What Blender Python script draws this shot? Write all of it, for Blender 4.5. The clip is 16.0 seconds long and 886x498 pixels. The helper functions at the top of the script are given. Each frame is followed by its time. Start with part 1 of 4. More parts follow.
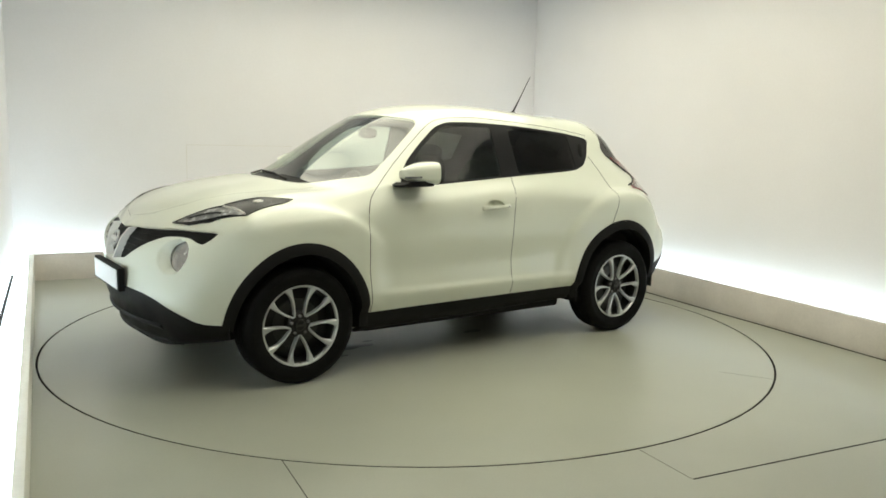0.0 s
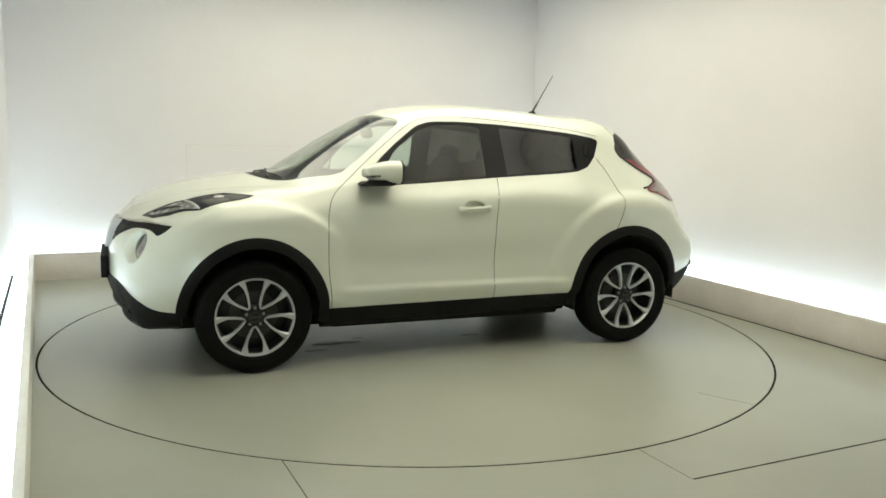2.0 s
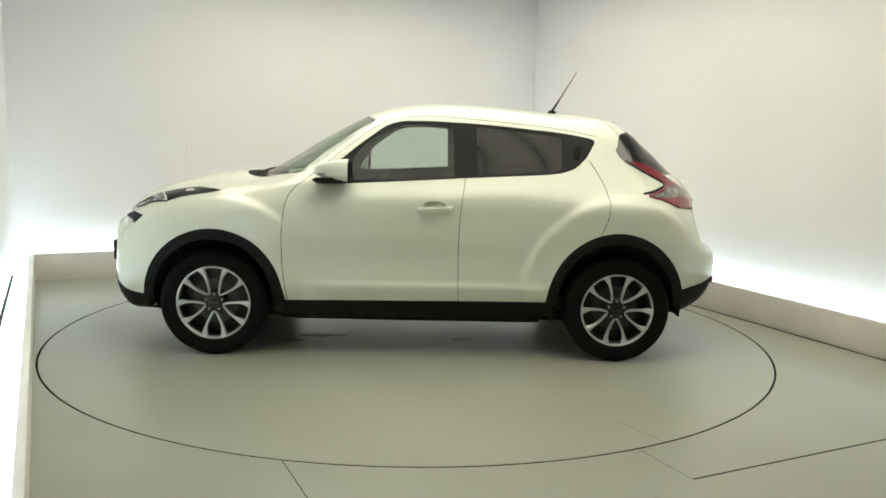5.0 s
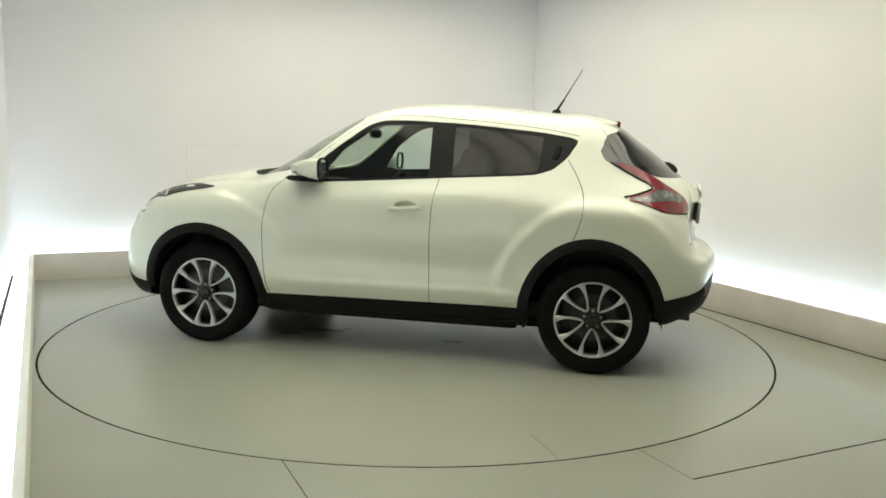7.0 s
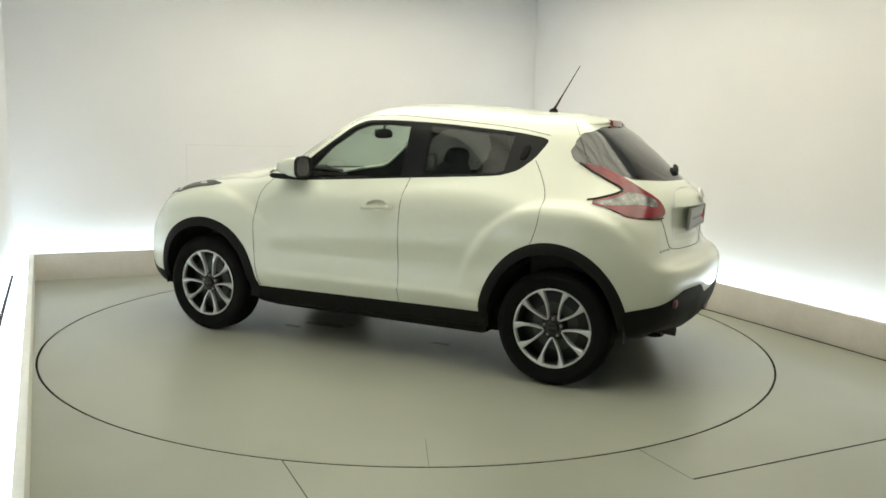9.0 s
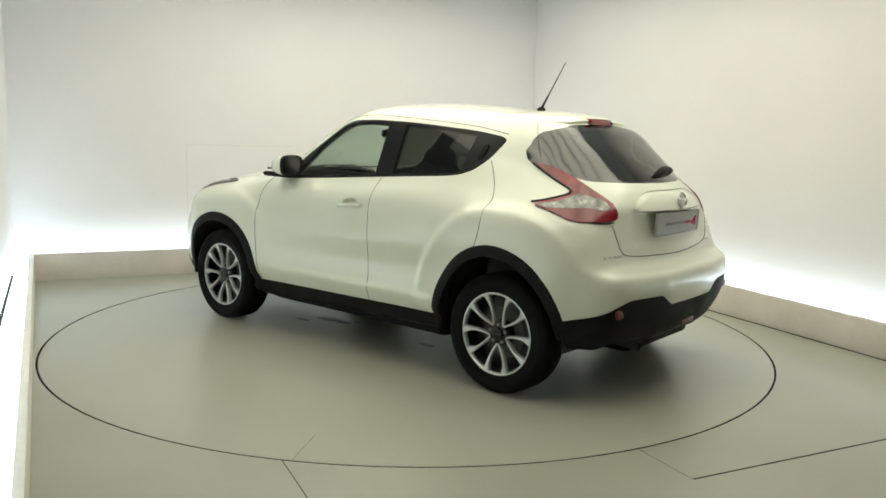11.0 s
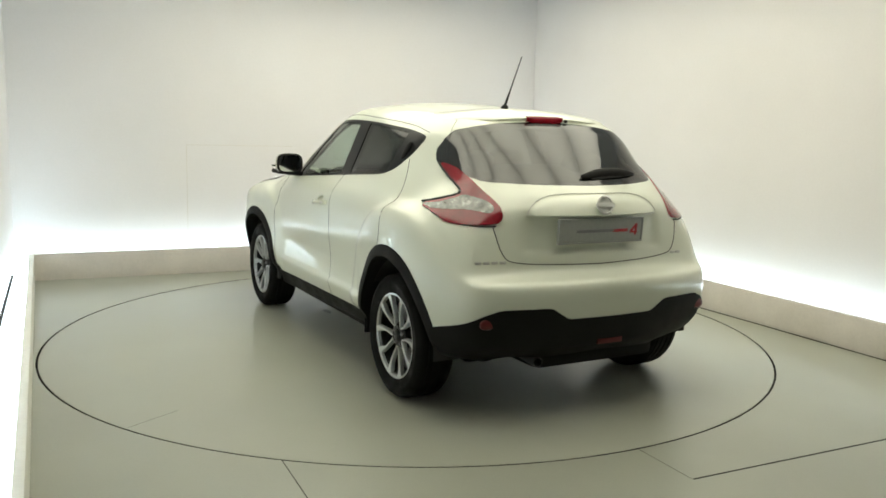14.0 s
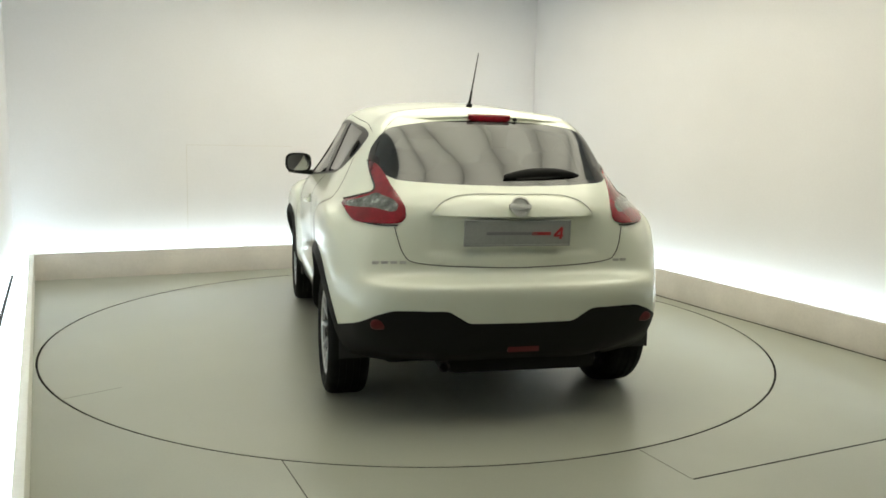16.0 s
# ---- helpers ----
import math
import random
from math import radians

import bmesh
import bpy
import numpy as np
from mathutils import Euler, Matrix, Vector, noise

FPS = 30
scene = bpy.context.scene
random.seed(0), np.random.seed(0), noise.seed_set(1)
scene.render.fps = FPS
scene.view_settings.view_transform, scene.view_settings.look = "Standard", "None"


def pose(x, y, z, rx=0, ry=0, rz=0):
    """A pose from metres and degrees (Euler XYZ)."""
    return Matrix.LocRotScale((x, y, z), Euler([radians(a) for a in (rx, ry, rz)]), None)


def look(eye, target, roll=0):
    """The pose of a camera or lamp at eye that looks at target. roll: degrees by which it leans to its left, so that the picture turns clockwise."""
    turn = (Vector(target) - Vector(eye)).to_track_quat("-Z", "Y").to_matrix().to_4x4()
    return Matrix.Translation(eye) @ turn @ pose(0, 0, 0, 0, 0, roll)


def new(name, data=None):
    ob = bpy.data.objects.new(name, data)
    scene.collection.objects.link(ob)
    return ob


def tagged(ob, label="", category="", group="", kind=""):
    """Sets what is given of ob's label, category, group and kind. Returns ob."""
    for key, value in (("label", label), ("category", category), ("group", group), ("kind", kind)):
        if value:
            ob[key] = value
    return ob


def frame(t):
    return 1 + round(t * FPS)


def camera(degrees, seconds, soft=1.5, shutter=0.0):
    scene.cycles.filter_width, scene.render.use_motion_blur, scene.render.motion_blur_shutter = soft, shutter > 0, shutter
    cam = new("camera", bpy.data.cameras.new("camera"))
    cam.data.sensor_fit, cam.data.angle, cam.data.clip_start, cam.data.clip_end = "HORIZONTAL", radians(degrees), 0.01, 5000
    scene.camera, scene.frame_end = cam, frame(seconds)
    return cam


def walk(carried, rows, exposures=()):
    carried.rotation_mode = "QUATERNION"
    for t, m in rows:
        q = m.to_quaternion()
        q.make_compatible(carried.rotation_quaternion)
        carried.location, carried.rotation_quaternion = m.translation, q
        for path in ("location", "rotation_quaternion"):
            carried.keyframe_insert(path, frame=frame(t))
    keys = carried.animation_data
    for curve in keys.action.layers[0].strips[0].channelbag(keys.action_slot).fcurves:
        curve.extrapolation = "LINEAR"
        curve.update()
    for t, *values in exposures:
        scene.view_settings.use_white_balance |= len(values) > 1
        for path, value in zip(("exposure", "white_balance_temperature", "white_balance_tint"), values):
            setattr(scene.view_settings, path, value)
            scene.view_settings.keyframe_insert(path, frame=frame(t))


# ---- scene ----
# ---------------------------------------------------------------- camera
EYE = Vector((0.0, -5.746, 1.42))
AIM = EYE + Vector((0.03537, 0.98920, -0.14223))
cam = camera(57.21, 16.0, soft=1.7)
CAM = look(EYE, AIM, 1.432)
walk(cam, [(0.0, CAM), (16.0, CAM)])

# ---------------------------------------------------------------- world, lights, exposure
world = bpy.data.worlds.new("world")
scene.world = world
world.use_nodes = True
world.node_tree.nodes["Background"].inputs[0].default_value = (0.02, 0.02, 0.022, 1)
world.node_tree.nodes["Background"].inputs[1].default_value = 0.3
scene.view_settings.exposure = 0.0

ROOM = pose(0, 0, 0, 0, 0, 23.5)      # the booth's walls stand at this angle to the camera
LEFT, RIGHT, BACK, NEAR = -2.47, 2.605, 2.81, -3.7
GAP_SIDE, GAP_BACK = 0.19, 0.16
KERB_H = 0.245
CEIL = 3.0
DISC_R = 2.434


# luminous ceiling over the turntable: six long panels (u of each middle) dimmer towards their edges, all its top light
PANEL_U, PANEL_V = (-1.2, -0.6, 0.0, 0.6, 1.2, 1.8), -0.45
PANEL_X, PANEL_Y = 0.596, 5.3
PANEL_POWER, STRIP_POWER = 2.44, 9.8
WARM, COOL = (1.0, 0.955, 0.76), (0.72, 0.92, 1.0)


# ---------------------------------------------------------------- materials
def material(name, colour, rough=0.5, metal=0.0, grain=0.0, scale=30.0, stain=0.0, stain_scale=2.0, bump=0.0, coat=0.0, spec=0.5, emit=None, power=0.0, coat_rough=0.04):
    """A principled material with fine grain and broad stains in its colour, and fine relief."""
    m = bpy.data.materials.new(name)
    m.use_nodes = True
    t = m.node_tree
    b = t.nodes["Principled BSDF"]
    b.inputs["Roughness"].default_value, b.inputs["Metallic"].default_value = rough, metal
    b.inputs["Base Color"].default_value = (*colour, 1)
    b.inputs["Specular IOR Level"].default_value = spec
    b.inputs["Coat Weight"].default_value, b.inputs["Coat Roughness"].default_value = coat, coat_rough
    if emit:
        b.inputs["Emission Color"].default_value, b.inputs["Emission Strength"].default_value = (*emit, 1), power
    if grain or stain or bump:
        co = t.nodes.new("ShaderNodeTexCoord")
        fine, broad = t.nodes.new("ShaderNodeTexNoise"), t.nodes.new("ShaderNodeTexNoise")
        fine.inputs["Scale"].default_value, fine.inputs["Detail"].default_value = scale, 5
        broad.inputs["Scale"].default_value, broad.inputs["Detail"].default_value = stain_scale, 4
        for n in (fine, broad):
            t.links.new(co.outputs["Object"], n.inputs["Vector"])
        last = None
        for n, amount in ((fine, grain), (broad, stain)):
            r = t.nodes.new("ShaderNodeMapRange")
            r.inputs["From Min"].default_value, r.inputs["From Max"].default_value = 0.3, 0.7
            r.inputs["To Min"].default_value, r.inputs["To Max"].default_value = 1 - amount, 1 + amount
            t.links.new(n.outputs["Fac"], r.inputs["Value"])
            if last is None:
                last = r.outputs["Result"]
            else:
                k = t.nodes.new("ShaderNodeMath")
                k.operation = "MULTIPLY"
                t.links.new(last, k.inputs[0])
                t.links.new(r.outputs["Result"], k.inputs[1])
                last = k.outputs[0]
        v = t.nodes.new("ShaderNodeVectorMath")
        v.operation = "SCALE"
        v.inputs[0].default_value = colour
        t.links.new(last, v.inputs["Scale"])
        t.links.new(v.outputs[0], b.inputs["Base Color"])
        rr = t.nodes.new("ShaderNodeMapRange")
        rr.inputs["From Min"].default_value, rr.inputs["From Max"].default_value = 0.3, 0.7
        rr.inputs["To Min"].default_value, rr.inputs["To Max"].default_value = max(0.0, rough * (1 - stain)), min(1.0, rough * (1 + stain))
        t.links.new(broad.outputs["Fac"], rr.inputs["Value"])
        t.links.new(rr.outputs["Result"], b.inputs["Roughness"])
        if bump:
            p = t.nodes.new("ShaderNodeBump")
            p.inputs["Strength"].default_value, p.inputs["Distance"].default_value = bump, 0.004
            t.links.new(fine.outputs["Fac"], p.inputs["Height"])
            t.links.new(p.outputs[0], b.inputs["Normal"])
    return m


def pane(name, tint, facing=0.06, gloss=0.02):
    """Thin glazing: a tinted clear sheet whose gloss grows towards grazing views."""
    m = bpy.data.materials.new(name)
    m.use_nodes = True
    t = m.node_tree
    t.nodes.remove(t.nodes["Principled BSDF"])
    clear, shine, mix, layer, power, span = (t.nodes.new("ShaderNode" + k) for k in ("BsdfTransparent", "BsdfGlossy", "MixShader", "LayerWeight", "Math", "MapRange"))
    clear.inputs[0].default_value = (*tint, 1)
    shine.inputs["Roughness"].default_value = gloss
    layer.inputs["Blend"].default_value = 0.5
    power.operation, power.inputs[1].default_value = "POWER", 5.0
    span.inputs["To Min"].default_value, span.inputs["To Max"].default_value = facing, 1.0
    t.links.new(layer.outputs["Facing"], power.inputs[0])
    t.links.new(power.outputs[0], span.inputs["Value"])
    t.links.new(span.outputs["Result"], mix.inputs[0])
    t.links.new(clear.outputs[0], mix.inputs[1])
    t.links.new(shine.outputs[0], mix.inputs[2])
    t.links.new(mix.outputs[0], t.nodes["Material Output"].inputs["Surface"])
    return m


WALL = material("wall_paint", (0.80, 0.775, 0.78), 0.85, grain=0.012, scale=60, stain=0.03, stain_scale=0.8, bump=0.05)
FLOOR = material("floor_paint", (0.352, 0.362, 0.300), 0.34, grain=0.025, scale=90, stain=0.08, stain_scale=1.1, spec=0.8)
DISC = material("disc_paint", (0.372, 0.382, 0.316), 0.32, grain=0.02, scale=80, stain=0.07, stain_scale=0.9, spec=0.8)
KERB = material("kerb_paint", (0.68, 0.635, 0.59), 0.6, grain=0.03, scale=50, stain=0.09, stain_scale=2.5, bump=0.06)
JOINT = material("joint_dark", (0.014, 0.014, 0.012), 0.8, grain=0.2, scale=120)
HALL = material("hall_paint", (0.46, 0.46, 0.44), 0.9, grain=0.04, stain=0.05)
# left upstand's colour: paler than KERB, with the bright light on it painted in
KERB_LIT = material("lit_kerb_paint", (0.78, 0.77, 0.71), 0.55, grain=0.03, scale=50, stain=0.06, stain_scale=2.5, bump=0.06)
FOOT = material("foot_joint", (0.045, 0.04, 0.03), 0.8, grain=0.3, scale=60, stain=0.5, stain_scale=6)
SEAM = material("seam_grey", (0.25, 0.257, 0.215), 0.7, grain=0.2, scale=90)
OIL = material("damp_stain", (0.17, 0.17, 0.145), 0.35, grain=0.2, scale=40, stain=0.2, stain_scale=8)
CEILING = material("ceiling_paint", (0.55, 0.55, 0.55), 0.9, grain=0.02, stain=0.03)
LED = material("led_diffuser", (0.9, 0.95, 1.0), 0.5, emit=COOL, power=STRIP_POWER)
LAMP_FRAME = material("lamp_frame", (0.8, 0.8, 0.78), 0.4, grain=0.03)
LAMP_GLOW = material("lamp_glow", (0.9, 0.9, 0.85), 0.5, emit=WARM, power=PANEL_POWER)


def diffuser_glow(mat, half, edge, power):
    """Lets a long lamp's diffuser glow less towards its two long edges, away from the tubes behind it."""
    t = mat.node_tree
    co, cut, size, curve, drop = (t.nodes.new("ShaderNode" + k) for k in ("TexCoord", "SeparateXYZ", "Math", "Math", "MapRange"))
    size.operation = "ABSOLUTE"
    curve.operation, curve.inputs[1].default_value = "POWER", 2.5
    drop.inputs["From Max"].default_value = half ** 2.5
    drop.inputs["To Min"].default_value, drop.inputs["To Max"].default_value = power, power * edge
    t.links.new(co.outputs["Object"], cut.inputs[0])
    t.links.new(cut.outputs["X"], size.inputs[0])
    t.links.new(size.outputs[0], curve.inputs[0])
    t.links.new(curve.outputs[0], drop.inputs["Value"])
    t.links.new(drop.outputs["Result"], t.nodes["Principled BSDF"].inputs["Emission Strength"])


diffuser_glow(LAMP_GLOW, PANEL_X / 2, 0.5, PANEL_POWER)
PAINT = material("pearl_white_paint", (0.73, 0.755, 0.645), 0.3, grain=0.006, scale=300, stain=0.012, stain_scale=3, coat=0.75, coat_rough=0.04)
BLACK = material("black_plastic", (0.010, 0.010, 0.010), 0.6, grain=0.12, scale=250, stain=0.2, stain_scale=6, bump=0.15, spec=0.14)
PILLAR = material("pillar_black", (0.008, 0.008, 0.009), 0.3, grain=0.05, scale=100, spec=0.15)
SHUT = material("shut_line", (0.04, 0.038, 0.032), 0.8, grain=0.2, scale=80)
SEAL = material("rubber_seal", (0.012, 0.012, 0.012), 0.7, grain=0.1, scale=150)
LINING = material("grey_lining", (0.03, 0.03, 0.03), 0.9, grain=0.12, scale=120, stain=0.1)
CLOTH = material("seat_cloth", (0.03, 0.03, 0.032), 0.95, grain=0.25, scale=350, bump=0.2)
TYRE = material("tyre_rubber", (0.006, 0.006, 0.006), 0.75, grain=0.2, scale=120, stain=0.3, stain_scale=9, bump=0.1, spec=0.12)
ALLOY = material("machined_alloy", (0.58, 0.60, 0.61), 0.3, metal=0.55, grain=0.04, scale=200, stain=0.06, stain_scale=12)
DARK_RIM = material("dark_rim", (0.008, 0.008, 0.009), 0.4, metal=0.1, grain=0.1, scale=80)
STEEL = material("brake_steel", (0.06, 0.06, 0.058), 0.45, metal=0.5, grain=0.1, scale=90)
CHROME = material("chrome", (0.74, 0.74, 0.72), 0.3, metal=0.12, grain=0.02)
MIRROR = material("mirror_glass", (0.8, 0.8, 0.8), 0.02, metal=1.0)
RED = material("red_lens", (0.21, 0.006, 0.014), 0.2, grain=0.15, scale=140, stain=0.3, stain_scale=14, coat=0.9, spec=0.3)
RED_DULL = material("dull_red_lens", (0.10, 0.006, 0.008), 0.3, grain=0.1, scale=140, stain=0.1, stain_scale=14)
CLEAR_LENS = material("clear_lens", (0.16, 0.165, 0.155), 0.2, metal=0.35, grain=0.35, scale=70, stain=0.6, stain_scale=22, coat=1.0)
LAMP_SILVER = material("lamp_silver", (0.30, 0.30, 0.295), 0.25, metal=0.3, grain=0.25, scale=70, stain=0.5, stain_scale=14, spec=0.4)
SMOKE_LENS = material("smoked_lens", (0.010, 0.010, 0.011), 0.2, grain=0.3, scale=60, stain=0.4, stain_scale=16, spec=0.14)
LETTER = material("silver_letter", (0.58, 0.58, 0.55), 0.35, metal=0.3, grain=0.05)
LAMP_BOWL = material("lamp_bowl", (0.45, 0.45, 0.46), 0.16, metal=0.9, grain=0.3, scale=60, stain=0.3, stain_scale=18)
PLATE = material("plate_white", (0.72, 0.72, 0.72), 0.4, grain=0.03, scale=90)
PLATE_GREY = material("plate_grey", (0.36, 0.37, 0.36), 0.4, grain=0.05, scale=60)
BAR_GREY = material("print_grey", (0.22, 0.22, 0.23), 0.5)
BAR_RED = material("print_red", (0.45, 0.04, 0.05), 0.5)
GLASS = pane("clear_glass", (0.70, 0.78, 0.74), 0.035)
LENS_GLASS = pane("lens_glass", (0.93, 0.93, 0.93), 0.05)
GLASS_SCREEN = pane("screen_glass", (0.72, 0.80, 0.72), 0.18)
GLASS_DARK = pane("privacy_glass", (0.085, 0.085, 0.08), 0.034)
GLASS_REAR = pane("rear_glass", (0.07, 0.07, 0.066), 0.12, 0.04)


# ---------------------------------------------------------------- mesh helpers
def part(name, bm, mat, parent=None, label="", smooth=30):
    """Links a bmesh as one mesh object, under a thing or a part."""
    me = bpy.data.meshes.new(name)
    bm.normal_update()
    bm.to_mesh(me)
    bm.free()
    me.materials.append(mat)
    if smooth:
        me.shade_smooth()
        me.set_sharp_from_angle(angle=radians(smooth))
    ob = new(name, me)
    if parent:
        ob.parent = parent
    if label:
        tagged(ob, label)
    return ob


def box(bm, lo, hi, bevel=0.0, m=None):
    """A bevelled block between two corners."""
    made = bmesh.ops.create_cube(bm, size=1)["verts"]
    for v in made:
        v.co = Vector([lo[i] + (v.co[i] + 0.5) * (hi[i] - lo[i]) for i in range(3)])
    if bevel:
        es = list({e for v in made for e in v.link_edges})
        r = bmesh.ops.bevel(bm, geom=es, offset=bevel, segments=2, affect="EDGES", profile=0.6)
        made = list({v for f in r["faces"] for v in f.verts} | {v for v in made if v.is_valid})
    if m:
        for v in made:
            v.co = m @ v.co
    return made


def lathe(bm, profile, segments=64, centre=(0, 0, 0)):
    """Turns (radius, y) pairs about the y axis."""
    rings = []
    for r, y in profile:
        rings.append([bm.verts.new((centre[0] + r * math.cos(2 * math.pi * k / segments), centre[1] + y, centre[2] + r * math.sin(2 * math.pi * k / segments))) for k in range(segments)])
    for a, b in zip(rings, rings[1:]):
        for k in range(segments):
            bm.faces.new((a[k], b[k], b[(k + 1) % segments], a[(k + 1) % segments]))
    return rings


def tube(bm, points, radius, sides=8, closed=False, taper=None):
    """A round bar along points."""
    pts = [Vector(p) for p in points]
    rings, n = [], len(pts)
    for i, p in enumerate(pts):
        d = (pts[(i + 1) % n] - pts[i - 1]) if closed else (pts[min(i + 1, n - 1)] - pts[max(i - 1, 0)])
        if d.length < 1e-9:
            d = Vector((1, 0, 0))
        d.normalize()
        side = d.orthogonal() if abs(d.z) > 0.95 else d.cross(Vector((0, 0, 1)))
        side.normalize()
        upv = side.cross(d)
        r = radius if taper is None else radius + (taper - radius) * i / (n - 1)
        rings.append([bm.verts.new(p + (side * math.cos(2 * math.pi * k / sides) + upv * math.sin(2 * math.pi * k / sides)) * r) for k in range(sides)])
    pairs = list(zip(rings, rings[1:])) + ([(rings[-1], rings[0])] if closed else [])
    for a, b in pairs:
        for k in range(sides):
            bm.faces.new((a[k], a[(k + 1) % sides], b[(k + 1) % sides], b[k]))
    if not closed:
        bm.faces.new(rings[0])
        bm.faces.new(list(reversed(rings[-1])))


def sweep(bm, rings, closed_ring=True, caps=True):
    """Skins equal rings of points."""
    vs = [[bm.verts.new(p) for p in r] for r in rings]
    n = len(vs[0])
    for a, b in zip(vs, vs[1:]):
        for k in range(n if closed_ring else n - 1):
            bm.faces.new((a[k], a[(k + 1) % n], b[(k + 1) % n], b[k]))
    if caps:
        bm.faces.new(list(reversed(vs[0])))
        bm.faces.new(vs[-1])
    bmesh.ops.recalc_face_normals(bm, faces=bm.faces[:])


def blob(bm, centre, half, power=2.6, m=None, nu=24, nv=14):
    """A rounded block (superellipsoid)."""
    def s(a):
        return math.copysign(abs(a) ** (2 / power), a)
    rings = []
    for j in range(nv + 1):
        la = -math.pi / 2 + math.pi * j / nv
        ring = []
        for k in range(nu):
            lo = 2 * math.pi * k / nu
            p = Vector((half[0] * s(math.cos(la)) * s(math.cos(lo)), half[1] * s(math.cos(la)) * s(math.sin(lo)), half[2] * s(math.sin(la))))
            p = (m @ p if m else p) + Vector(centre)
            ring.append(bm.verts.new(p))
        rings.append(ring)
    for a, b in zip(rings, rings[1:]):
        for k in range(nu):
            bm.faces.new((a[k], a[(k + 1) % nu], b[(k + 1) % nu], b[k]))
    bmesh.ops.remove_doubles(bm, verts=[v for r in rings for v in r], dist=1e-5)


# ---------------------------------------------------------------- the booth
def in_room(ob, label, kind="structure", category=""):
    ob.matrix_world = ROOM
    return tagged(ob, label, category, kind=kind)


def build_floor():
    """One sheet with a round hole for the turntable, and the pit under it."""
    bm = bmesh.new()
    n = 144
    inv = ROOM.inverted()
    hole, rim, edge = [], [], []
    for k in range(n):
        a = 2 * math.pi * k / n
        c, s = math.cos(a), math.sin(a)
        hole.append(bm.verts.new((c * (DISC_R + 0.012), s * (DISC_R + 0.012), 0)))
        rim.append((c * (DISC_R + 0.0122), s * (DISC_R + 0.0122)))
        lim = min((RIGHT + 0.05) / c if c > 1e-6 else 99, (LEFT - 0.05) / c if c < -1e-6 else 99, (BACK + 0.05) / s if s > 1e-6 else 99, -3.4 / s if s < -1e-6 else 99)
        edge.append(bm.verts.new((c * lim, s * lim, 0)))
    for k in range(n):
        j = (k + 1) % n
        bm.faces.new((hole[k], edge[k], edge[j], hole[j]))
    corners = [(LEFT - 0.05, -3.4), (RIGHT + 0.05, -3.4), (RIGHT + 0.05, BACK + 0.05), (LEFT - 0.05, BACK + 0.05)]
    for cx, cy in corners:
        best = sorted(range(n), key=lambda k: (edge[k].co.x - cx) ** 2 + (edge[k].co.y - cy) ** 2)[:2]
        bm.faces.new((bm.verts.new((cx, cy, 0)), edge[best[0]], edge[best[1]]))
    vs = [bm.verts.new(p) for p in ((LEFT - 0.05, NEAR, 0), (RIGHT + 0.05, NEAR, 0), (RIGHT + 0.05, -3.4, 0), (LEFT - 0.05, -3.4, 0))]
    bm.faces.new(vs)
    bmesh.ops.recalc_face_normals(bm, faces=bm.faces[:])
    floor = in_room(part("floor", bm, FLOOR), "grey-green painted concrete floor with a round turntable set in", category="floor")
    bm = bmesh.new()
    box(bm, (-2.6, -2.6, -0.09), (2.6, 2.6, -0.062))
    wall = [[bm.verts.new((x, y, z)) for x, y in rim] for z in (-0.062, -0.0005)]
    for k in range(n):
        bm.faces.new((wall[0][k], wall[0][(k + 1) % n], wall[1][(k + 1) % n], wall[1][k]))
    in_room(part("turntable_pit", bm, JOINT), "dark pit under the turntable's rim", category="pit")
    for lo, hi, mat in (((-1.459, -3.69), (-1.455, -1.96), FOOT), ((0.079, -2.80), (0.083, -2.445), SEAM), ((0.084, -2.8045), (RIGHT - 0.02, -2.7955), JOINT)):
        bm = bmesh.new()
        box(bm, (*lo, -0.01), (*hi, 0.0012))
        in_room(part("floor_joint", bm, mat), "thin dark joint between floor sheets", category="joint")
    return floor


def wall_block(name, lo, hi, mat, label, bevel=0.0):
    bm = bmesh.new()
    box(bm, lo, hi, bevel)
    return in_room(part(name, bm, mat), label, category="wall")


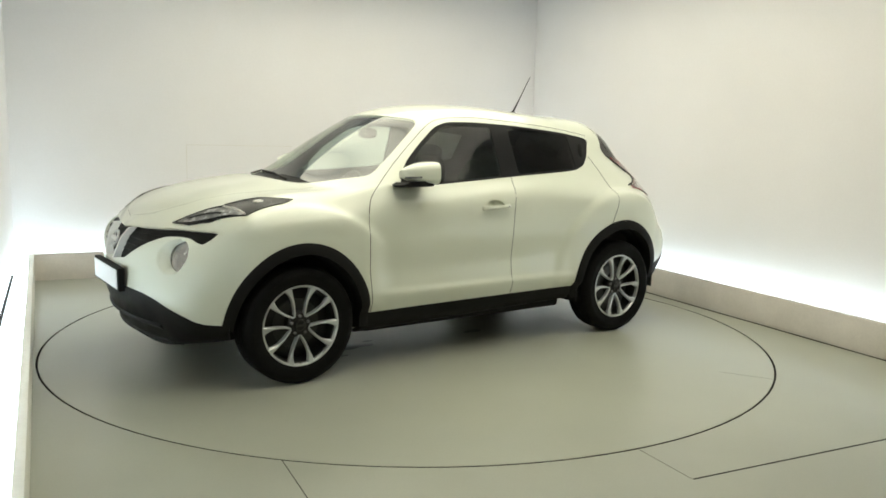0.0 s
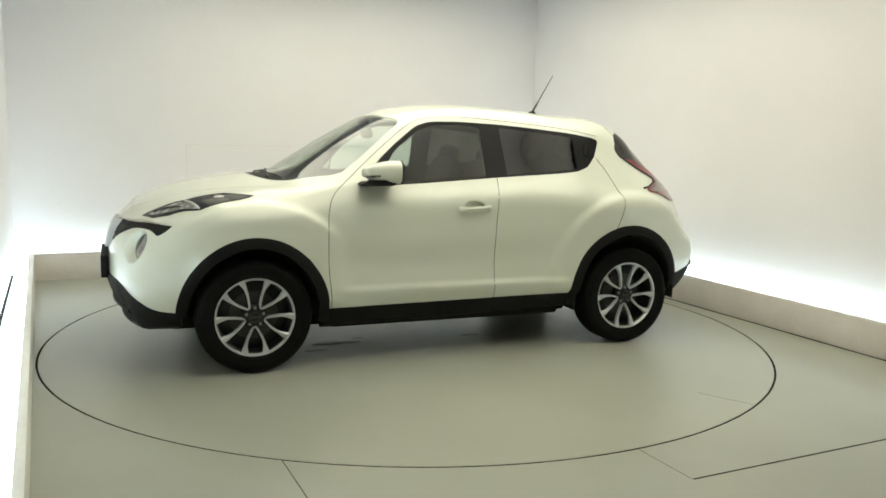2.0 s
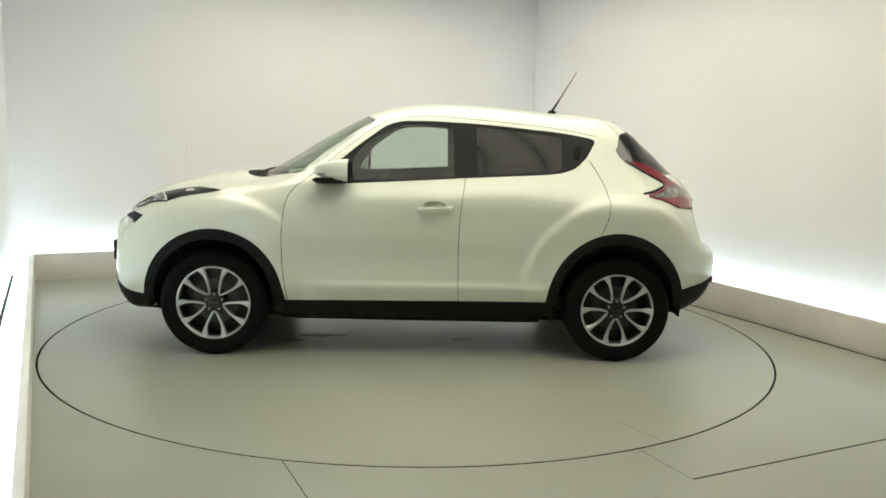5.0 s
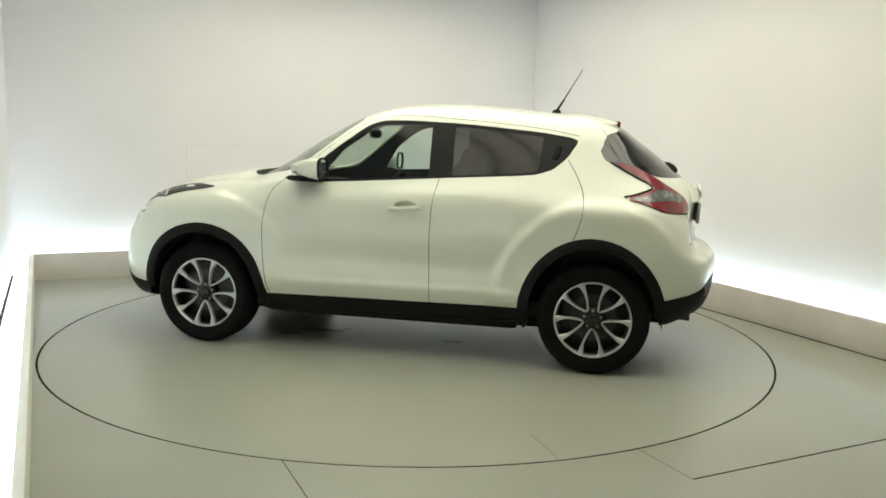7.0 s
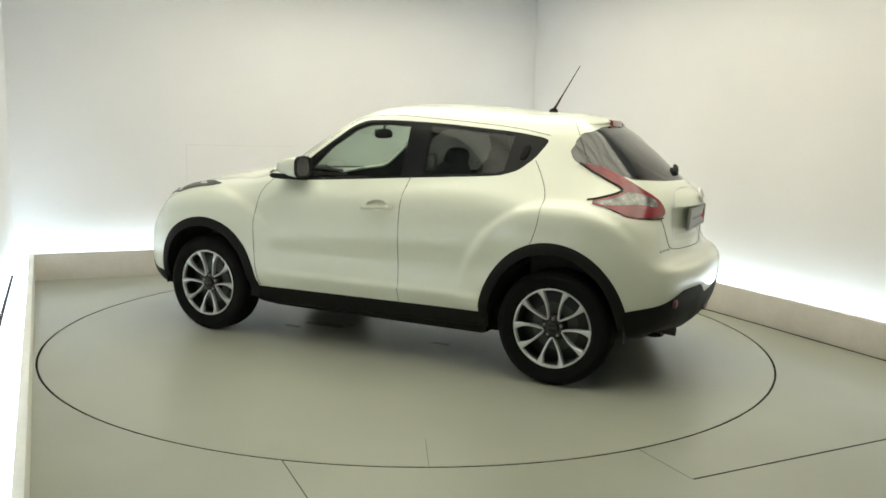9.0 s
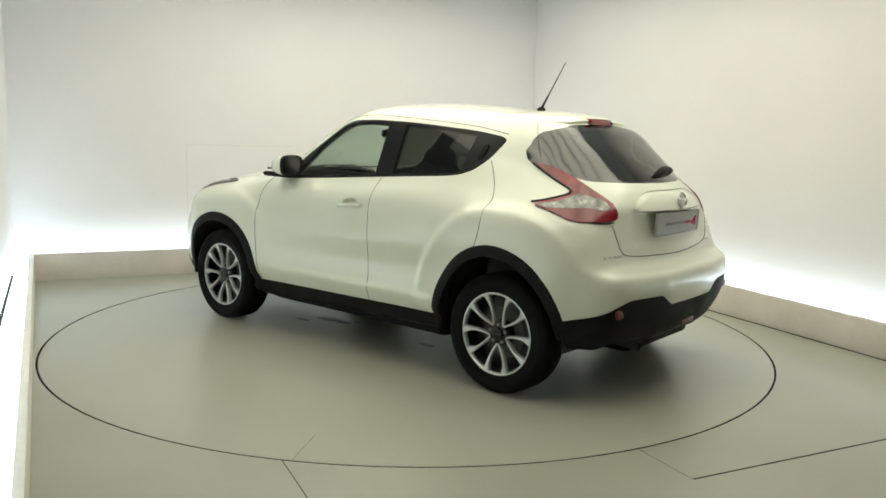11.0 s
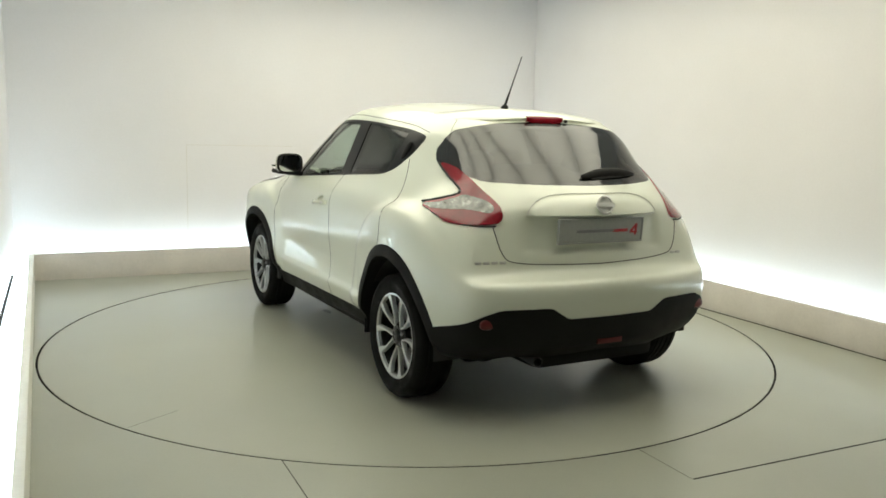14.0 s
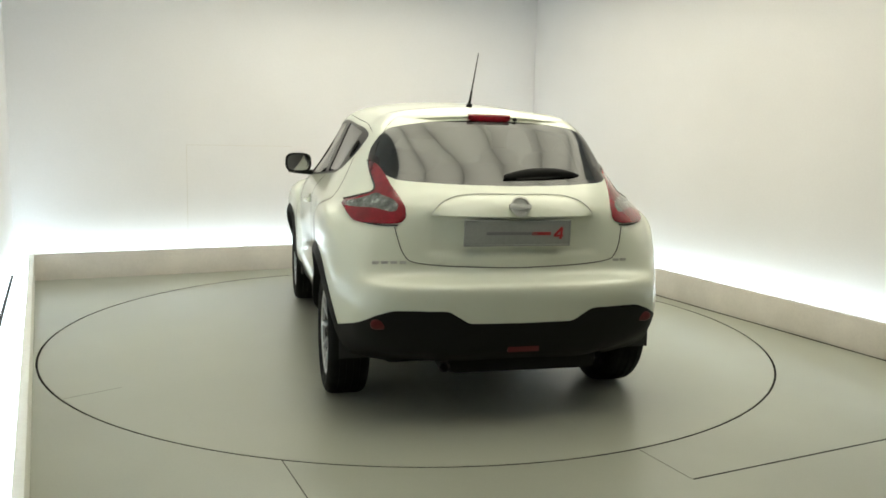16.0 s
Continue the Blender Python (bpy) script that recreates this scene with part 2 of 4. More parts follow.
def build_booth():
    build_floor()
    back, left, right = BACK + GAP_BACK, LEFT - GAP_SIDE, RIGHT + GAP_BACK
    wall_block("wall_back", (left - 0.15, back, -0.1), (right + 0.15, back + 0.15, CEIL + 0.2), WALL, "smooth white painted wall washed from below")
    wall_block("wall_left", (left - 0.15, NEAR, -0.1), (left, back - 0.003, CEIL + 0.2), WALL, "smooth white painted side wall washed from below")
    wall_block("wall_right", (right, NEAR, -0.1), (right + 0.15, back - 0.003, CEIL + 0.2), WALL, "smooth white painted side wall washed from below")
    wall_block("ceiling", (left - 0.15, NEAR, CEIL), (right + 0.15, back + 0.15, CEIL + 0.1), CEILING, "plain pale ceiling of the booth")
    # the unlit hall from which the camera looks in
    hall = "dark unlit wall of the hall before the booth"
    wall_block("wall_hall_left", (-5.2, -9.0, -0.1), (-5.05, NEAR, CEIL + 0.2), HALL, hall)
    wall_block("wall_hall_right", (5.05, -9.0, -0.1), (5.2, NEAR, CEIL + 0.2), HALL, hall)
    wall_block("wall_hall_front", (-5.2, -9.15, -0.1), (5.2, -9.003, CEIL + 0.2), HALL, hall)
    wall_block("wall_hall_inner", (-5.2, NEAR + 0.003, -0.1), (left - 0.153, NEAR + 0.12, CEIL + 0.2), HALL, hall)
    wall_block("wall_hall_inner_right", (right + 0.153, NEAR + 0.003, -0.1), (5.2, NEAR + 0.12, CEIL + 0.2), HALL, hall)
    wall_block("ceiling_hall", (-5.2, -9.15, CEIL), (5.2, NEAR - 0.003, CEIL + 0.1), HALL, "dark ceiling of the hall")
    wall_block("floor_hall", (-5.2, -9.15, -0.1), (5.2, NEAR - 0.003, 0.0), FLOOR, "grey painted floor of the hall")
    # low upstands that hide the light strips
    t = 0.04
    kerbs = [("kerb_back", (LEFT - t, BACK, 0), (RIGHT + t, BACK + t, KERB_H)),
             ("kerb_right", (RIGHT, -3.6, 0), (RIGHT + t, BACK - 0.002, KERB_H))]
    for name, lo, hi in kerbs:
        wall_block(name, lo, hi, KERB, "low beige painted upstand hiding a light strip", 0.006)
    # the left upstand, whose lit look is put into its colour
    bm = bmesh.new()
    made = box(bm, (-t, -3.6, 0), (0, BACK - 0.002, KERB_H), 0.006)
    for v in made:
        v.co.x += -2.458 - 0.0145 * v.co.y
    in_room(part("kerb_left", bm, KERB_LIT), "low painted upstand hiding a light strip, its colour lightened as if brightly lit", category="wall")
    for lo, hi in (((RIGHT - 0.008, -3.6), (RIGHT - 0.0015, BACK - 0.01)),):
        bm = bmesh.new()
        box(bm, (*lo, -0.004), (*hi, 0.006))
        in_room(part("baseboard", bm, FOOT), "dark joint at the foot of the upstand", category="joint")
    strips = [((LEFT + 0.0, BACK + t + 0.01, 0.16), (RIGHT - 0.0, back - 0.012, 0.20)),
              ((left + 0.012, -3.6, 0.16), (LEFT - t, BACK - 0.02, 0.20)),
              ((RIGHT + t + 0.01, -3.6, 0.16), (right - 0.012, BACK - 0.02, 0.20))]
    for lo, hi in strips:
        bm = bmesh.new()
        for v in box(bm, lo, hi, 0.004):
            if hi[0] < 0 and v.co.x > (lo[0] + hi[0]) / 2:
                v.co.x = -2.504 - 0.0145 * v.co.y
        ob = part("light_strip", bm, LED)
        ob.matrix_world = ROOM
        tagged(ob, "glowing cool white light strip behind the low upstand", "light strip", "light strips of the booth")
    bm = bmesh.new()
    box(bm, (left + 0.014, -3.6, 0.197), (left + 0.036, 1.95, 0.212))
    in_room(part("trim", bm, JOINT), "thin dark channel at the wall's foot", category="trim")
    # flush hatch in the back wall, seen as faint joints
    for lo, hi in (((-1.14, back - 0.0015, 0.20), (-1.136, back + 0.01, 1.24)), ((-1.136, back - 0.0015, 1.236), (-0.1, back + 0.01, 1.24))):
        bm = bmesh.new()
        box(bm, lo, hi)
        in_room(part("trim", bm, KERB), "faint joint of a flush panel in the white wall", category="trim")
    for u in PANEL_U:
        v = PANEL_V
        ob = new("ceiling_light", None)
        ob.matrix_world = ROOM @ pose(u, v, CEIL)
        tagged(ob, "long warm white ceiling light panel over the turntable", "ceiling light", "ceiling lights of the booth")
        bm = bmesh.new()
        for lo, hi in (((-1, -1), (1, -0.99)), ((-1, 0.99), (1, 1)), ((-1, -0.99), (-0.985, 0.99)), ((0.985, -0.99), (1, 0.99))):
            box(bm, (lo[0] * PANEL_X / 2, lo[1] * PANEL_Y / 2, -0.076), (hi[0] * PANEL_X / 2, hi[1] * PANEL_Y / 2, -0.001), 0.003)
        part("frame", bm, LAMP_FRAME, ob)
        bm = bmesh.new()
        box(bm, (-0.499 * PANEL_X, -0.499 * PANEL_Y, -0.080), (0.499 * PANEL_X, 0.499 * PANEL_Y, -0.0765), 0.001)
        part("diffuser", bm, LAMP_GLOW, ob)


build_booth()


# ---------------------------------------------------------------- the turntable
def build_turntable():
    bm = bmesh.new()
    n = 144
    rings = []
    for r, z in ((0.0001, 0.0), (0.8, 0.0), (1.6, 0.0), (DISC_R - 0.002, 0.0), (DISC_R, -0.002)):
        rings.append([bm.verts.new((r * math.cos(2 * math.pi * k / n), r * math.sin(2 * math.pi * k / n), z)) for k in range(n)])
    for a, b in zip(rings, rings[1:]):
        for k in range(n):
            bm.faces.new((a[k], b[k], b[(k + 1) % n], a[(k + 1) % n]))
    bmesh.ops.remove_doubles(bm, verts=bm.verts[:], dist=0.001)
    bmesh.ops.recalc_face_normals(bm, faces=bm.faces[:])
    disc = tagged(part("turntable", bm, DISC), "round grey-green painted turntable flush with the floor", "turntable")
    for r0, r1, turn, half in ((2.12, DISC_R - 0.01, 120, 0.002),):
        bm = bmesh.new()
        box(bm, (r0, -half, -0.004), (r1, half, 0.0008))
        seam = part("seam", bm, SEAM, disc, "thin dark joint between the disc's plates")
        seam.matrix_local = pose(0, 0, 0, 0, 0, turn)
    bm = bmesh.new()
    rings = [[bm.verts.new((r * math.cos(2 * math.pi * k / n), r * math.sin(2 * math.pi * k / n), z)) for k in range(n)] for r, z in ((DISC_R, -0.002), (DISC_R, -0.06), (0.2, -0.06))]
    for p, q in zip(rings, rings[1:]):
        for k in range(n):
            bm.faces.new((p[k], q[k], q[(k + 1) % n], p[(k + 1) % n]))
    bmesh.ops.recalc_face_normals(bm, faces=bm.faces[:])
    part("rim", bm, JOINT, disc, "dark edge of the disc")
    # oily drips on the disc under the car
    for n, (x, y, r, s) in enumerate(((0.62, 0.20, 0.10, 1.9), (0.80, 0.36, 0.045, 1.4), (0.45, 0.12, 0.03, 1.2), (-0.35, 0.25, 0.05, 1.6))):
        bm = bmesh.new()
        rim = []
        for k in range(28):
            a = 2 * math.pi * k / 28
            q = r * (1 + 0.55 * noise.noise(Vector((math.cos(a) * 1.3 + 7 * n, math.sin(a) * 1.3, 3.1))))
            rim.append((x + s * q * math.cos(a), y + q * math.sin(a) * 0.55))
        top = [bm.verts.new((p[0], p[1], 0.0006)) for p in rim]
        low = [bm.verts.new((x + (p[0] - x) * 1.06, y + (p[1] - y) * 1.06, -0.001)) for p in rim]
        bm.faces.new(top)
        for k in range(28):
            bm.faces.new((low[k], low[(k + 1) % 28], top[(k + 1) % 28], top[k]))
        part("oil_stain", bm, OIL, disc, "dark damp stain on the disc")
    return disc


turntable = build_turntable()


# ---------------------------------------------------------------- the car: one smooth skin, cut into its panels
# Sections from the nose's middle round the corner, along the flank, to the tail's middle. Each runs from the
# underside up over the sill, waist, shoulder, belt, window and roof edge to the top's middle: (x, y, z).
SECTIONS = []


def section(*pts):
    SECTIONS.append([tuple(p) for p in pts])


def flank(x, *yz):
    section(*[(x, y, z) for y, z in yz])


section((1.90, 0, .19), (1.965, 0, .25), (2.012, 0, .34), (2.052, 0, .44), (2.066, 0, .53), (2.054, 0, .63), (2.038, 0, .71), (2.024, 0, .76), (2.012, 0, .80), (1.997, 0, .825), (1.991, 0, .84), (1.981, 0, .85), (1.967, 0, .865))
section((1.86, .38, .20), (1.905, .46, .26), (1.950, .48, .35), (1.976, .49, .45), (1.986, .49, .56), (1.986, .48, .69), (1.980, .45, .78), (1.957, .41, .83), (1.938, .34, .86), (1.930, .27, .875), (1.926, .19, .900), (1.922, .10, .912), (1.920, 0, .917))
section((1.78, .5, .22), (1.83, .70, .29), (1.86, .745, .37), (1.875, .76, .48), (1.865, .765, .61), (1.848, .75, .73), (1.818, .70, .835), (1.80, .62, .893), (1.80, .54, .920), (1.81, .43, .945), (1.825, .32, .964), (1.835, .17, .976), (1.84, 0, .980))
flank(1.66, (.60, .24), (.82, .31), (.84, .39), (.855, .48), (.862, .62), (.857, .76), (.828, .88), (.755, .946), (.645, .980), (.50, 1.000), (.37, 1.024), (.20, 1.040), (0, 1.046))
flank(1.265, (.60, .25), (.85, .30), (.865, .38), (.878, .48), (.885, .64), (.889, .82), (.874, .925), (.79, .995), (.65, 1.046), (.53, 1.062), (.40, 1.090), (.22, 1.114), (0, 1.121))
flank(1.02, (.68, .23), (.83, .29), (.85, .37), (.868, .47), (.872, .63), (.874, .81), (.866, .93), (.79, 1.012), (.69, 1.06), (.58, 1.078), (.44, 1.104), (.25, 1.136), (0, 1.147))
flank(.90, (.70, .22), (.82, .28), (.843, .36), (.866, .46), (.867, .62), (.868, .80), (.848, .945), (.79, 1.04), (.72, 1.075), (.63, 1.100), (.48, 1.148), (.27, 1.201), (0, 1.215))
flank(.60, (.70, .22), (.80, .275), (.835, .357), (.871, .455), (.861, .62), (.864, .81), (.853, .965), (.80, 1.085), (.75, 1.15), (.69, 1.205), (.53, 1.300), (.29, 1.380), (0, 1.400))
flank(.30, (.70, .225), (.80, .278), (.835, .36), (.870, .455), (.859, .62), (.863, .82), (.853, .99), (.79, 1.10), (.70, 1.27), (.61, 1.42), (.50, 1.480), (.29, 1.530), (0, 1.549))
flank(.12, (.70, .228), (.80, .28), (.836, .362), (.869, .455), (.858, .625), (.862, .825), (.853, 1.0), (.787, 1.11), (.70, 1.30), (.615, 1.47), (.53, 1.53), (.30, 1.576), (0, 1.593))
flank(-.25, (.70, .24), (.80, .29), (.838, .368), (.868, .46), (.858, .635), (.863, .84), (.852, 1.02), (.778, 1.132), (.695, 1.315), (.612, 1.485), (.535, 1.55), (.30, 1.598), (0, 1.613))
flank(-.60, (.70, .25), (.81, .30), (.843, .378), (.868, .47), (.860, .65), (.867, .85), (.855, 1.03), (.775, 1.155), (.69, 1.32), (.61, 1.475), (.53, 1.538), (.295, 1.582), (0, 1.597))
flank(-.90, (.70, .26), (.83, .31), (.853, .385), (.868, .48), (.866, .66), (.882, .86), (.872, 1.01), (.782, 1.155), (.69, 1.315), (.60, 1.445), (.52, 1.512), (.29, 1.556), (0, 1.571))
flank(-1.265, (.62, .26), (.85, .31), (.868, .39), (.88, .49), (.888, .66), (.893, .85), (.887, .985), (.797, 1.072), (.675, 1.24), (.588, 1.398), (.50, 1.478), (.275, 1.518), (0, 1.530))
flank(-1.40, (.60, .26), (.84, .32), (.86, .40), (.875, .50), (.883, .66), (.888, .845), (.876, .98), (.785, 1.07), (.668, 1.195), (.588, 1.325), (.50, 1.408), (.27, 1.447), (0, 1.460))
section((-1.50, .58, .27), (-1.50, .835, .33), (-1.50, .855, .41), (-1.50, .87, .51), (-1.50, .878, .66), (-1.50, .875, .84), (-1.50, .86, .972), (-1.49, .775, 1.06), (-1.48, .66, 1.165), (-1.47, .585, 1.265), (-1.465, .49, 1.350), (-1.465, .27, 1.395), (-1.47, 0, 1.406))
section((-1.68, .56, .27), (-1.68, .80, .345), (-1.68, .825, .425), (-1.68, .84, .52), (-1.68, .845, .65), (-1.66, .84, .81), (-1.64, .795, .955), (-1.62, .71, 1.05), (-1.605, .625, 1.13), (-1.585, .545, 1.205), (-1.565, .45, 1.278), (-1.56, .25, 1.328), (-1.56, 0, 1.340))
section((-1.77, .52, .31), (-1.825, .69, .38), (-1.85, .735, .45), (-1.868, .755, .55), (-1.866, .75, .68), (-1.805, .74, .765), (-1.765, .69, .92), (-1.737, .615, 1.03), (-1.705, .545, 1.105), (-1.675, .46, 1.165), (-1.65, .36, 1.222), (-1.64, .2, 1.265), (-1.635, 0, 1.283))
section((-1.87, .36, .32), (-1.925, .43, .39), (-1.95, .45, .465), (-1.965, .46, .56), (-1.962, .455, .692), (-1.848, .45, .757), (-1.827, .43, .90), (-1.824, .41, 1.02), (-1.785, .37, 1.105), (-1.742, .32, 1.155), (-1.715, .26, 1.19), (-1.695, .14, 1.225), (-1.69, 0, 1.235))
section((-1.90, 0, .33), (-1.965, 0, .395), (-1.99, 0, .47), (-2.0, 0, .565), (-1.998, 0, .695), (-1.893, 0, .757), (-1.883, 0, .88), (-1.888, 0, 1.0), (-1.88, 0, 1.07), (-1.845, 0, 1.115), (-1.80, 0, 1.15), (-1.765, 0, 1.18), (-1.74, 0, 1.20))
HUB_X, HUB_Z = 1.265, 0.334
WHEEL_Y = 0.772


def hermite(P, k, at):
    """Smooth interpolation through P, given at the knots k, along the first axis."""
    d = np.gradient(P, k, axis=0)
    i = np.clip(np.searchsorted(k, at, side="right") - 1, 0, len(k) - 2)
    h = (k[i + 1] - k[i])
    s = ((at - k[i]) / h).reshape(-1, 1, 1)
    h = h.reshape(-1, 1, 1)
    return (2 * s**3 - 3 * s**2 + 1) * P[i] + (s**3 - 2 * s**2 + s) * h * d[i] + (-2 * s**3 + 3 * s**2) * P[i + 1] + (s**3 - s**2) * h * d[i + 1]


def eased(a):
    a = np.clip(a, 0, 1)
    return a * a * (3 - 2 * a)


def pressed(G, N):
    """The pressed shapes of the flank: haunches over the wheels and a ridge low on the doors."""
    x, y, z = G[..., 0], G[..., 1], G[..., 2]
    flank = eased((y - .60) / .12) * eased((z - .36) / .06)
    out = 0
    for cx, rx, rz, size, edge in ((HUB_X, .72, .668, .022, .70), (-HUB_X, .64, .71, .023, .56)):
        q = np.sqrt(((x - cx) / rx) ** 2 + ((z - HUB_Z) / rz) ** 2)
        out = out + size * eased((1.03 - q) / .09) * eased((1.78 - np.abs(x)) / .25) * eased((np.abs(x) - edge) / .18)
    low = eased((z - .462) / .030) * eased((.78 - z) / .26) * eased((.80 - x) / .15) * eased((x + .86) / .12)
    # the plate's bay in the tailgate, with a ledge along its foot
    bay = eased((-x - 1.62) / .06) * eased((z - .828) / .026) * eased((1.05 - z) / .05) * eased((.46 - np.abs(y)) / .06)
    return G + N * ((out - .017 * low) * flank - .016 * bay)[..., None]


def normals(G, flip):
    E = np.concatenate([G[1:2] * flip, G, G[-2:-1] * flip], 0)
    E = np.concatenate([2 * E[:, :1] - E[:, 1:2], E, E[:, -2:-1] * flip], 1)
    du, dv = E[2:, 1:-1] - E[:-2, 1:-1], E[1:-1, 2:] - E[1:-1, :-2]
    N = np.cross(dv, du)
    N /= np.maximum(np.linalg.norm(N, axis=2, keepdims=True), 1e-9)
    return -N if N[G.shape[0] // 2, G.shape[1] // 3, 1] < 0 else N


def skin(columns=300, rows=176):
    """The left half of the car's skin as a grid of points and unit normals."""
    P = np.array(SECTIONS)
    flip = np.array([1, -1, 1])
    P = np.concatenate([P[1:2] * flip, P, P[-2:-1] * flip], 0)
    k = np.concatenate([[0], np.cumsum(np.linalg.norm(np.diff(P, axis=0), axis=2).mean(1))])
    at = np.linspace(k[1], k[-2], columns)
    G = hermite(P, k, at)
    G = np.concatenate([G, G[:, -2:-1] * flip], 1)
    G = G.transpose(1, 0, 2)
    k = np.concatenate([[0], np.cumsum(np.linalg.norm(np.diff(G, axis=0), axis=2).mean(1))])
    G = hermite(G, k, np.linspace(0, k[-2], rows)).transpose(1, 0, 2)
    G[0, :, 1] = G[-1, :, 1] = G[:, -1, 1] = 0
    G = pressed(G, normals(G, flip))
    G[0, :, 1] = G[-1, :, 1] = G[:, -1, 1] = 0
    N = normals(G, flip)
    # calm the glazed front and rear screens, so that they mirror without waves
    S = N.copy()
    for turn in range(70):
        if turn == 2:
            N = S / np.linalg.norm(S, axis=2, keepdims=True)
        E = np.concatenate([S[1:2] * flip, S, S[-2:-1] * flip], 0)
        E = np.concatenate([E[:, :1], E, E[:, -2:-1] * flip], 1)
        S = (E[:-2, 1:-1] + E[2:, 1:-1] + E[1:-1, :-2] + E[1:-1, 2:] + 2 * S) / 6
    S /= np.linalg.norm(S, axis=2, keepdims=True)
    x, y, z = G[..., 0], G[..., 1], G[..., 2]
    screen = ((x < -1.37) & (z > 1.19) & (z < 1.475) & (y < .56)) | ((x > .31) & (x < 1.02) & (z > 1.08) & (y < .60)) | ((x > -1.05) & (x < .45) & (z > 1.16) & (z < 1.45) & (y > .58))
    return G, np.where(screen[..., None], S, N)


GRID, NORMALS = skin()


def polygon(points, rounds=2):
    """A closed outline with its corners cut round."""
    p = np.array(points, float)
    for _ in range(rounds):
        q = np.roll(p, -1, 0)
        p = np.stack([p * 0.85 + q * 0.15, p * 0.15 + q * 0.85], 1).reshape(-1, 2)
    return p


def distance(poly, a, b):
    """Signed distance of the points (a, b) to an outline; negative inside."""
    pts = np.stack([a, b], 1)
    best, inside = np.full(len(pts), 1e9), np.zeros(len(pts), bool)
    for p, q in zip(poly, np.roll(poly, -1, 0)):
        e, w = q - p, pts - p
        t = np.clip((w @ e) / max(e @ e, 1e-12), 0, 1)
        best = np.minimum(best, np.linalg.norm(w - t[:, None] * e, axis=1))
        cross = (p[1] > pts[:, 1]) != (q[1] > pts[:, 1])
        with np.errstate(divide="ignore", invalid="ignore"):
            inside ^= cross & (pts[:, 0] < e[0] * (pts[:, 1] - p[1]) / (e[1] if e[1] else 1e-12) + p[0])
    return np.where(inside, -best, best)


class Skin:
    """The cut skin: each face carries the number of its panel."""

    def __init__(self):
        nc, nr = GRID.shape[:2]
        self.bm = bmesh.new()
        self.nl = self.bm.verts.layers.float_vector.new("n")
        self.fl = self.bm.faces.layers.int.new("panel")
        vs = []
        for c in range(nc):
            for r in range(nr):
                v = self.bm.verts.new(GRID[c, r])
                v[self.nl] = Vector(NORMALS[c, r])
                vs.append(v)
        for c in range(nc - 1):
            for r in range(nr - 1):
                self.bm.faces.new((vs[c * nr + r], vs[c * nr + r + 1], vs[(c + 1) * nr + r + 1], vs[(c + 1) * nr + r]))
        self.names = ["body"]

    def cut(self, name, field, where, only=None):
        """Cuts along field == 0 where the place allows it, and gives the faces inside the panel's name."""
        if name not in self.names:
            self.names.append(name)
        number = self.names.index(name)
        allowed = None if only is None else {self.names.index(n) for n in only}
        bm = self.bm
        verts = bm.verts[:]
        co = np.array([v.co[:] for v in verts])
        ok = where(co[:, 0], co[:, 1], co[:, 2])
        d = np.full(len(co), 9.0)
        d[ok] = field(co[ok, 0], co[ok, 1], co[ok, 2])
        d[np.abs(d) < 0.0008] = 0.0
        val = {v: x for v, x in zip(verts, d)}
        near = {v for v, x, k in zip(verts, d, ok) if k and abs(x) < 0.08}
        edges = {e for v in near for e in v.link_edges}
        for e in edges:
            a, b = e.verts
            if val[a] == 9.0 or val[b] == 9.0 or val[a] * val[b] >= 0:
                continue
            if allowed is not None and not any(f[self.fl] in allowed for f in e.link_faces):
                continue
            t = val[a] / (val[a] - val[b])
            n = (a[self.nl] * (1 - t) + b[self.nl] * t).normalized()
            _, v = bmesh.utils.edge_split(e, a, t)
            v[self.nl] = n
            val[v] = 0.0
            near.add(v)
        for f in {f for v in near for f in v.link_faces}:
            if allowed is not None and f[self.fl] not in allowed:
                continue
            zero = [v for v in f.verts if val.get(v, 9.0) == 0.0]
            if len(zero) == 2 and not any(zero[1] in e.verts for e in zero[0].link_edges):
                signs = [val.get(v, 9.0) for v in f.verts]
                if min(signs) < 0 < max(signs):
                    bmesh.utils.face_split(f, zero[0], zero[1])
        for f in bm.faces:
            if allowed is not None and f[self.fl] not in allowed:
                continue
            s = sum(val.get(v, 9.0) for v in f.verts)
            if s < 0:
                f[self.fl] = number

    def panel(self, name, sides, lift=0.0, flip=False):
        """Points, faces and normals of a panel on one side (1 left, -1 right) or both."""
        number = self.names.index(name)
        pts, nrm, faces, ids = [], [], [], {}
        fs = [f for f in self.bm.faces if f[self.fl] == number]
        for side in sides:
            for f in fs:
                ring = []
                for v in f.verts:
                    key = (v, 0 if abs(v.co.y) < 1e-6 else side)
                    if key not in ids:
                        ids[key] = len(pts)
                        n = Vector((v[self.nl].x, v[self.nl].y * side, v[self.nl].z))
                        pts.append(Vector((v.co.x, v.co.y * side, v.co.z)) + n * lift)
                        nrm.append(n)
                    ring.append(ids[key])
                c = sum((nrm[i] for i in ring), Vector())
                p0 = [pts[i] for i in ring]
                fn = Vector()
                for a, b in zip(p0, p0[1:] + p0[:1]):
                    fn += a.cross(b)
                if (fn.dot(c) < 0) != flip:
                    ring.reverse()
                faces.append(ring)
        if flip:
            nrm = [-n for n in nrm]
        return pts, faces, nrm


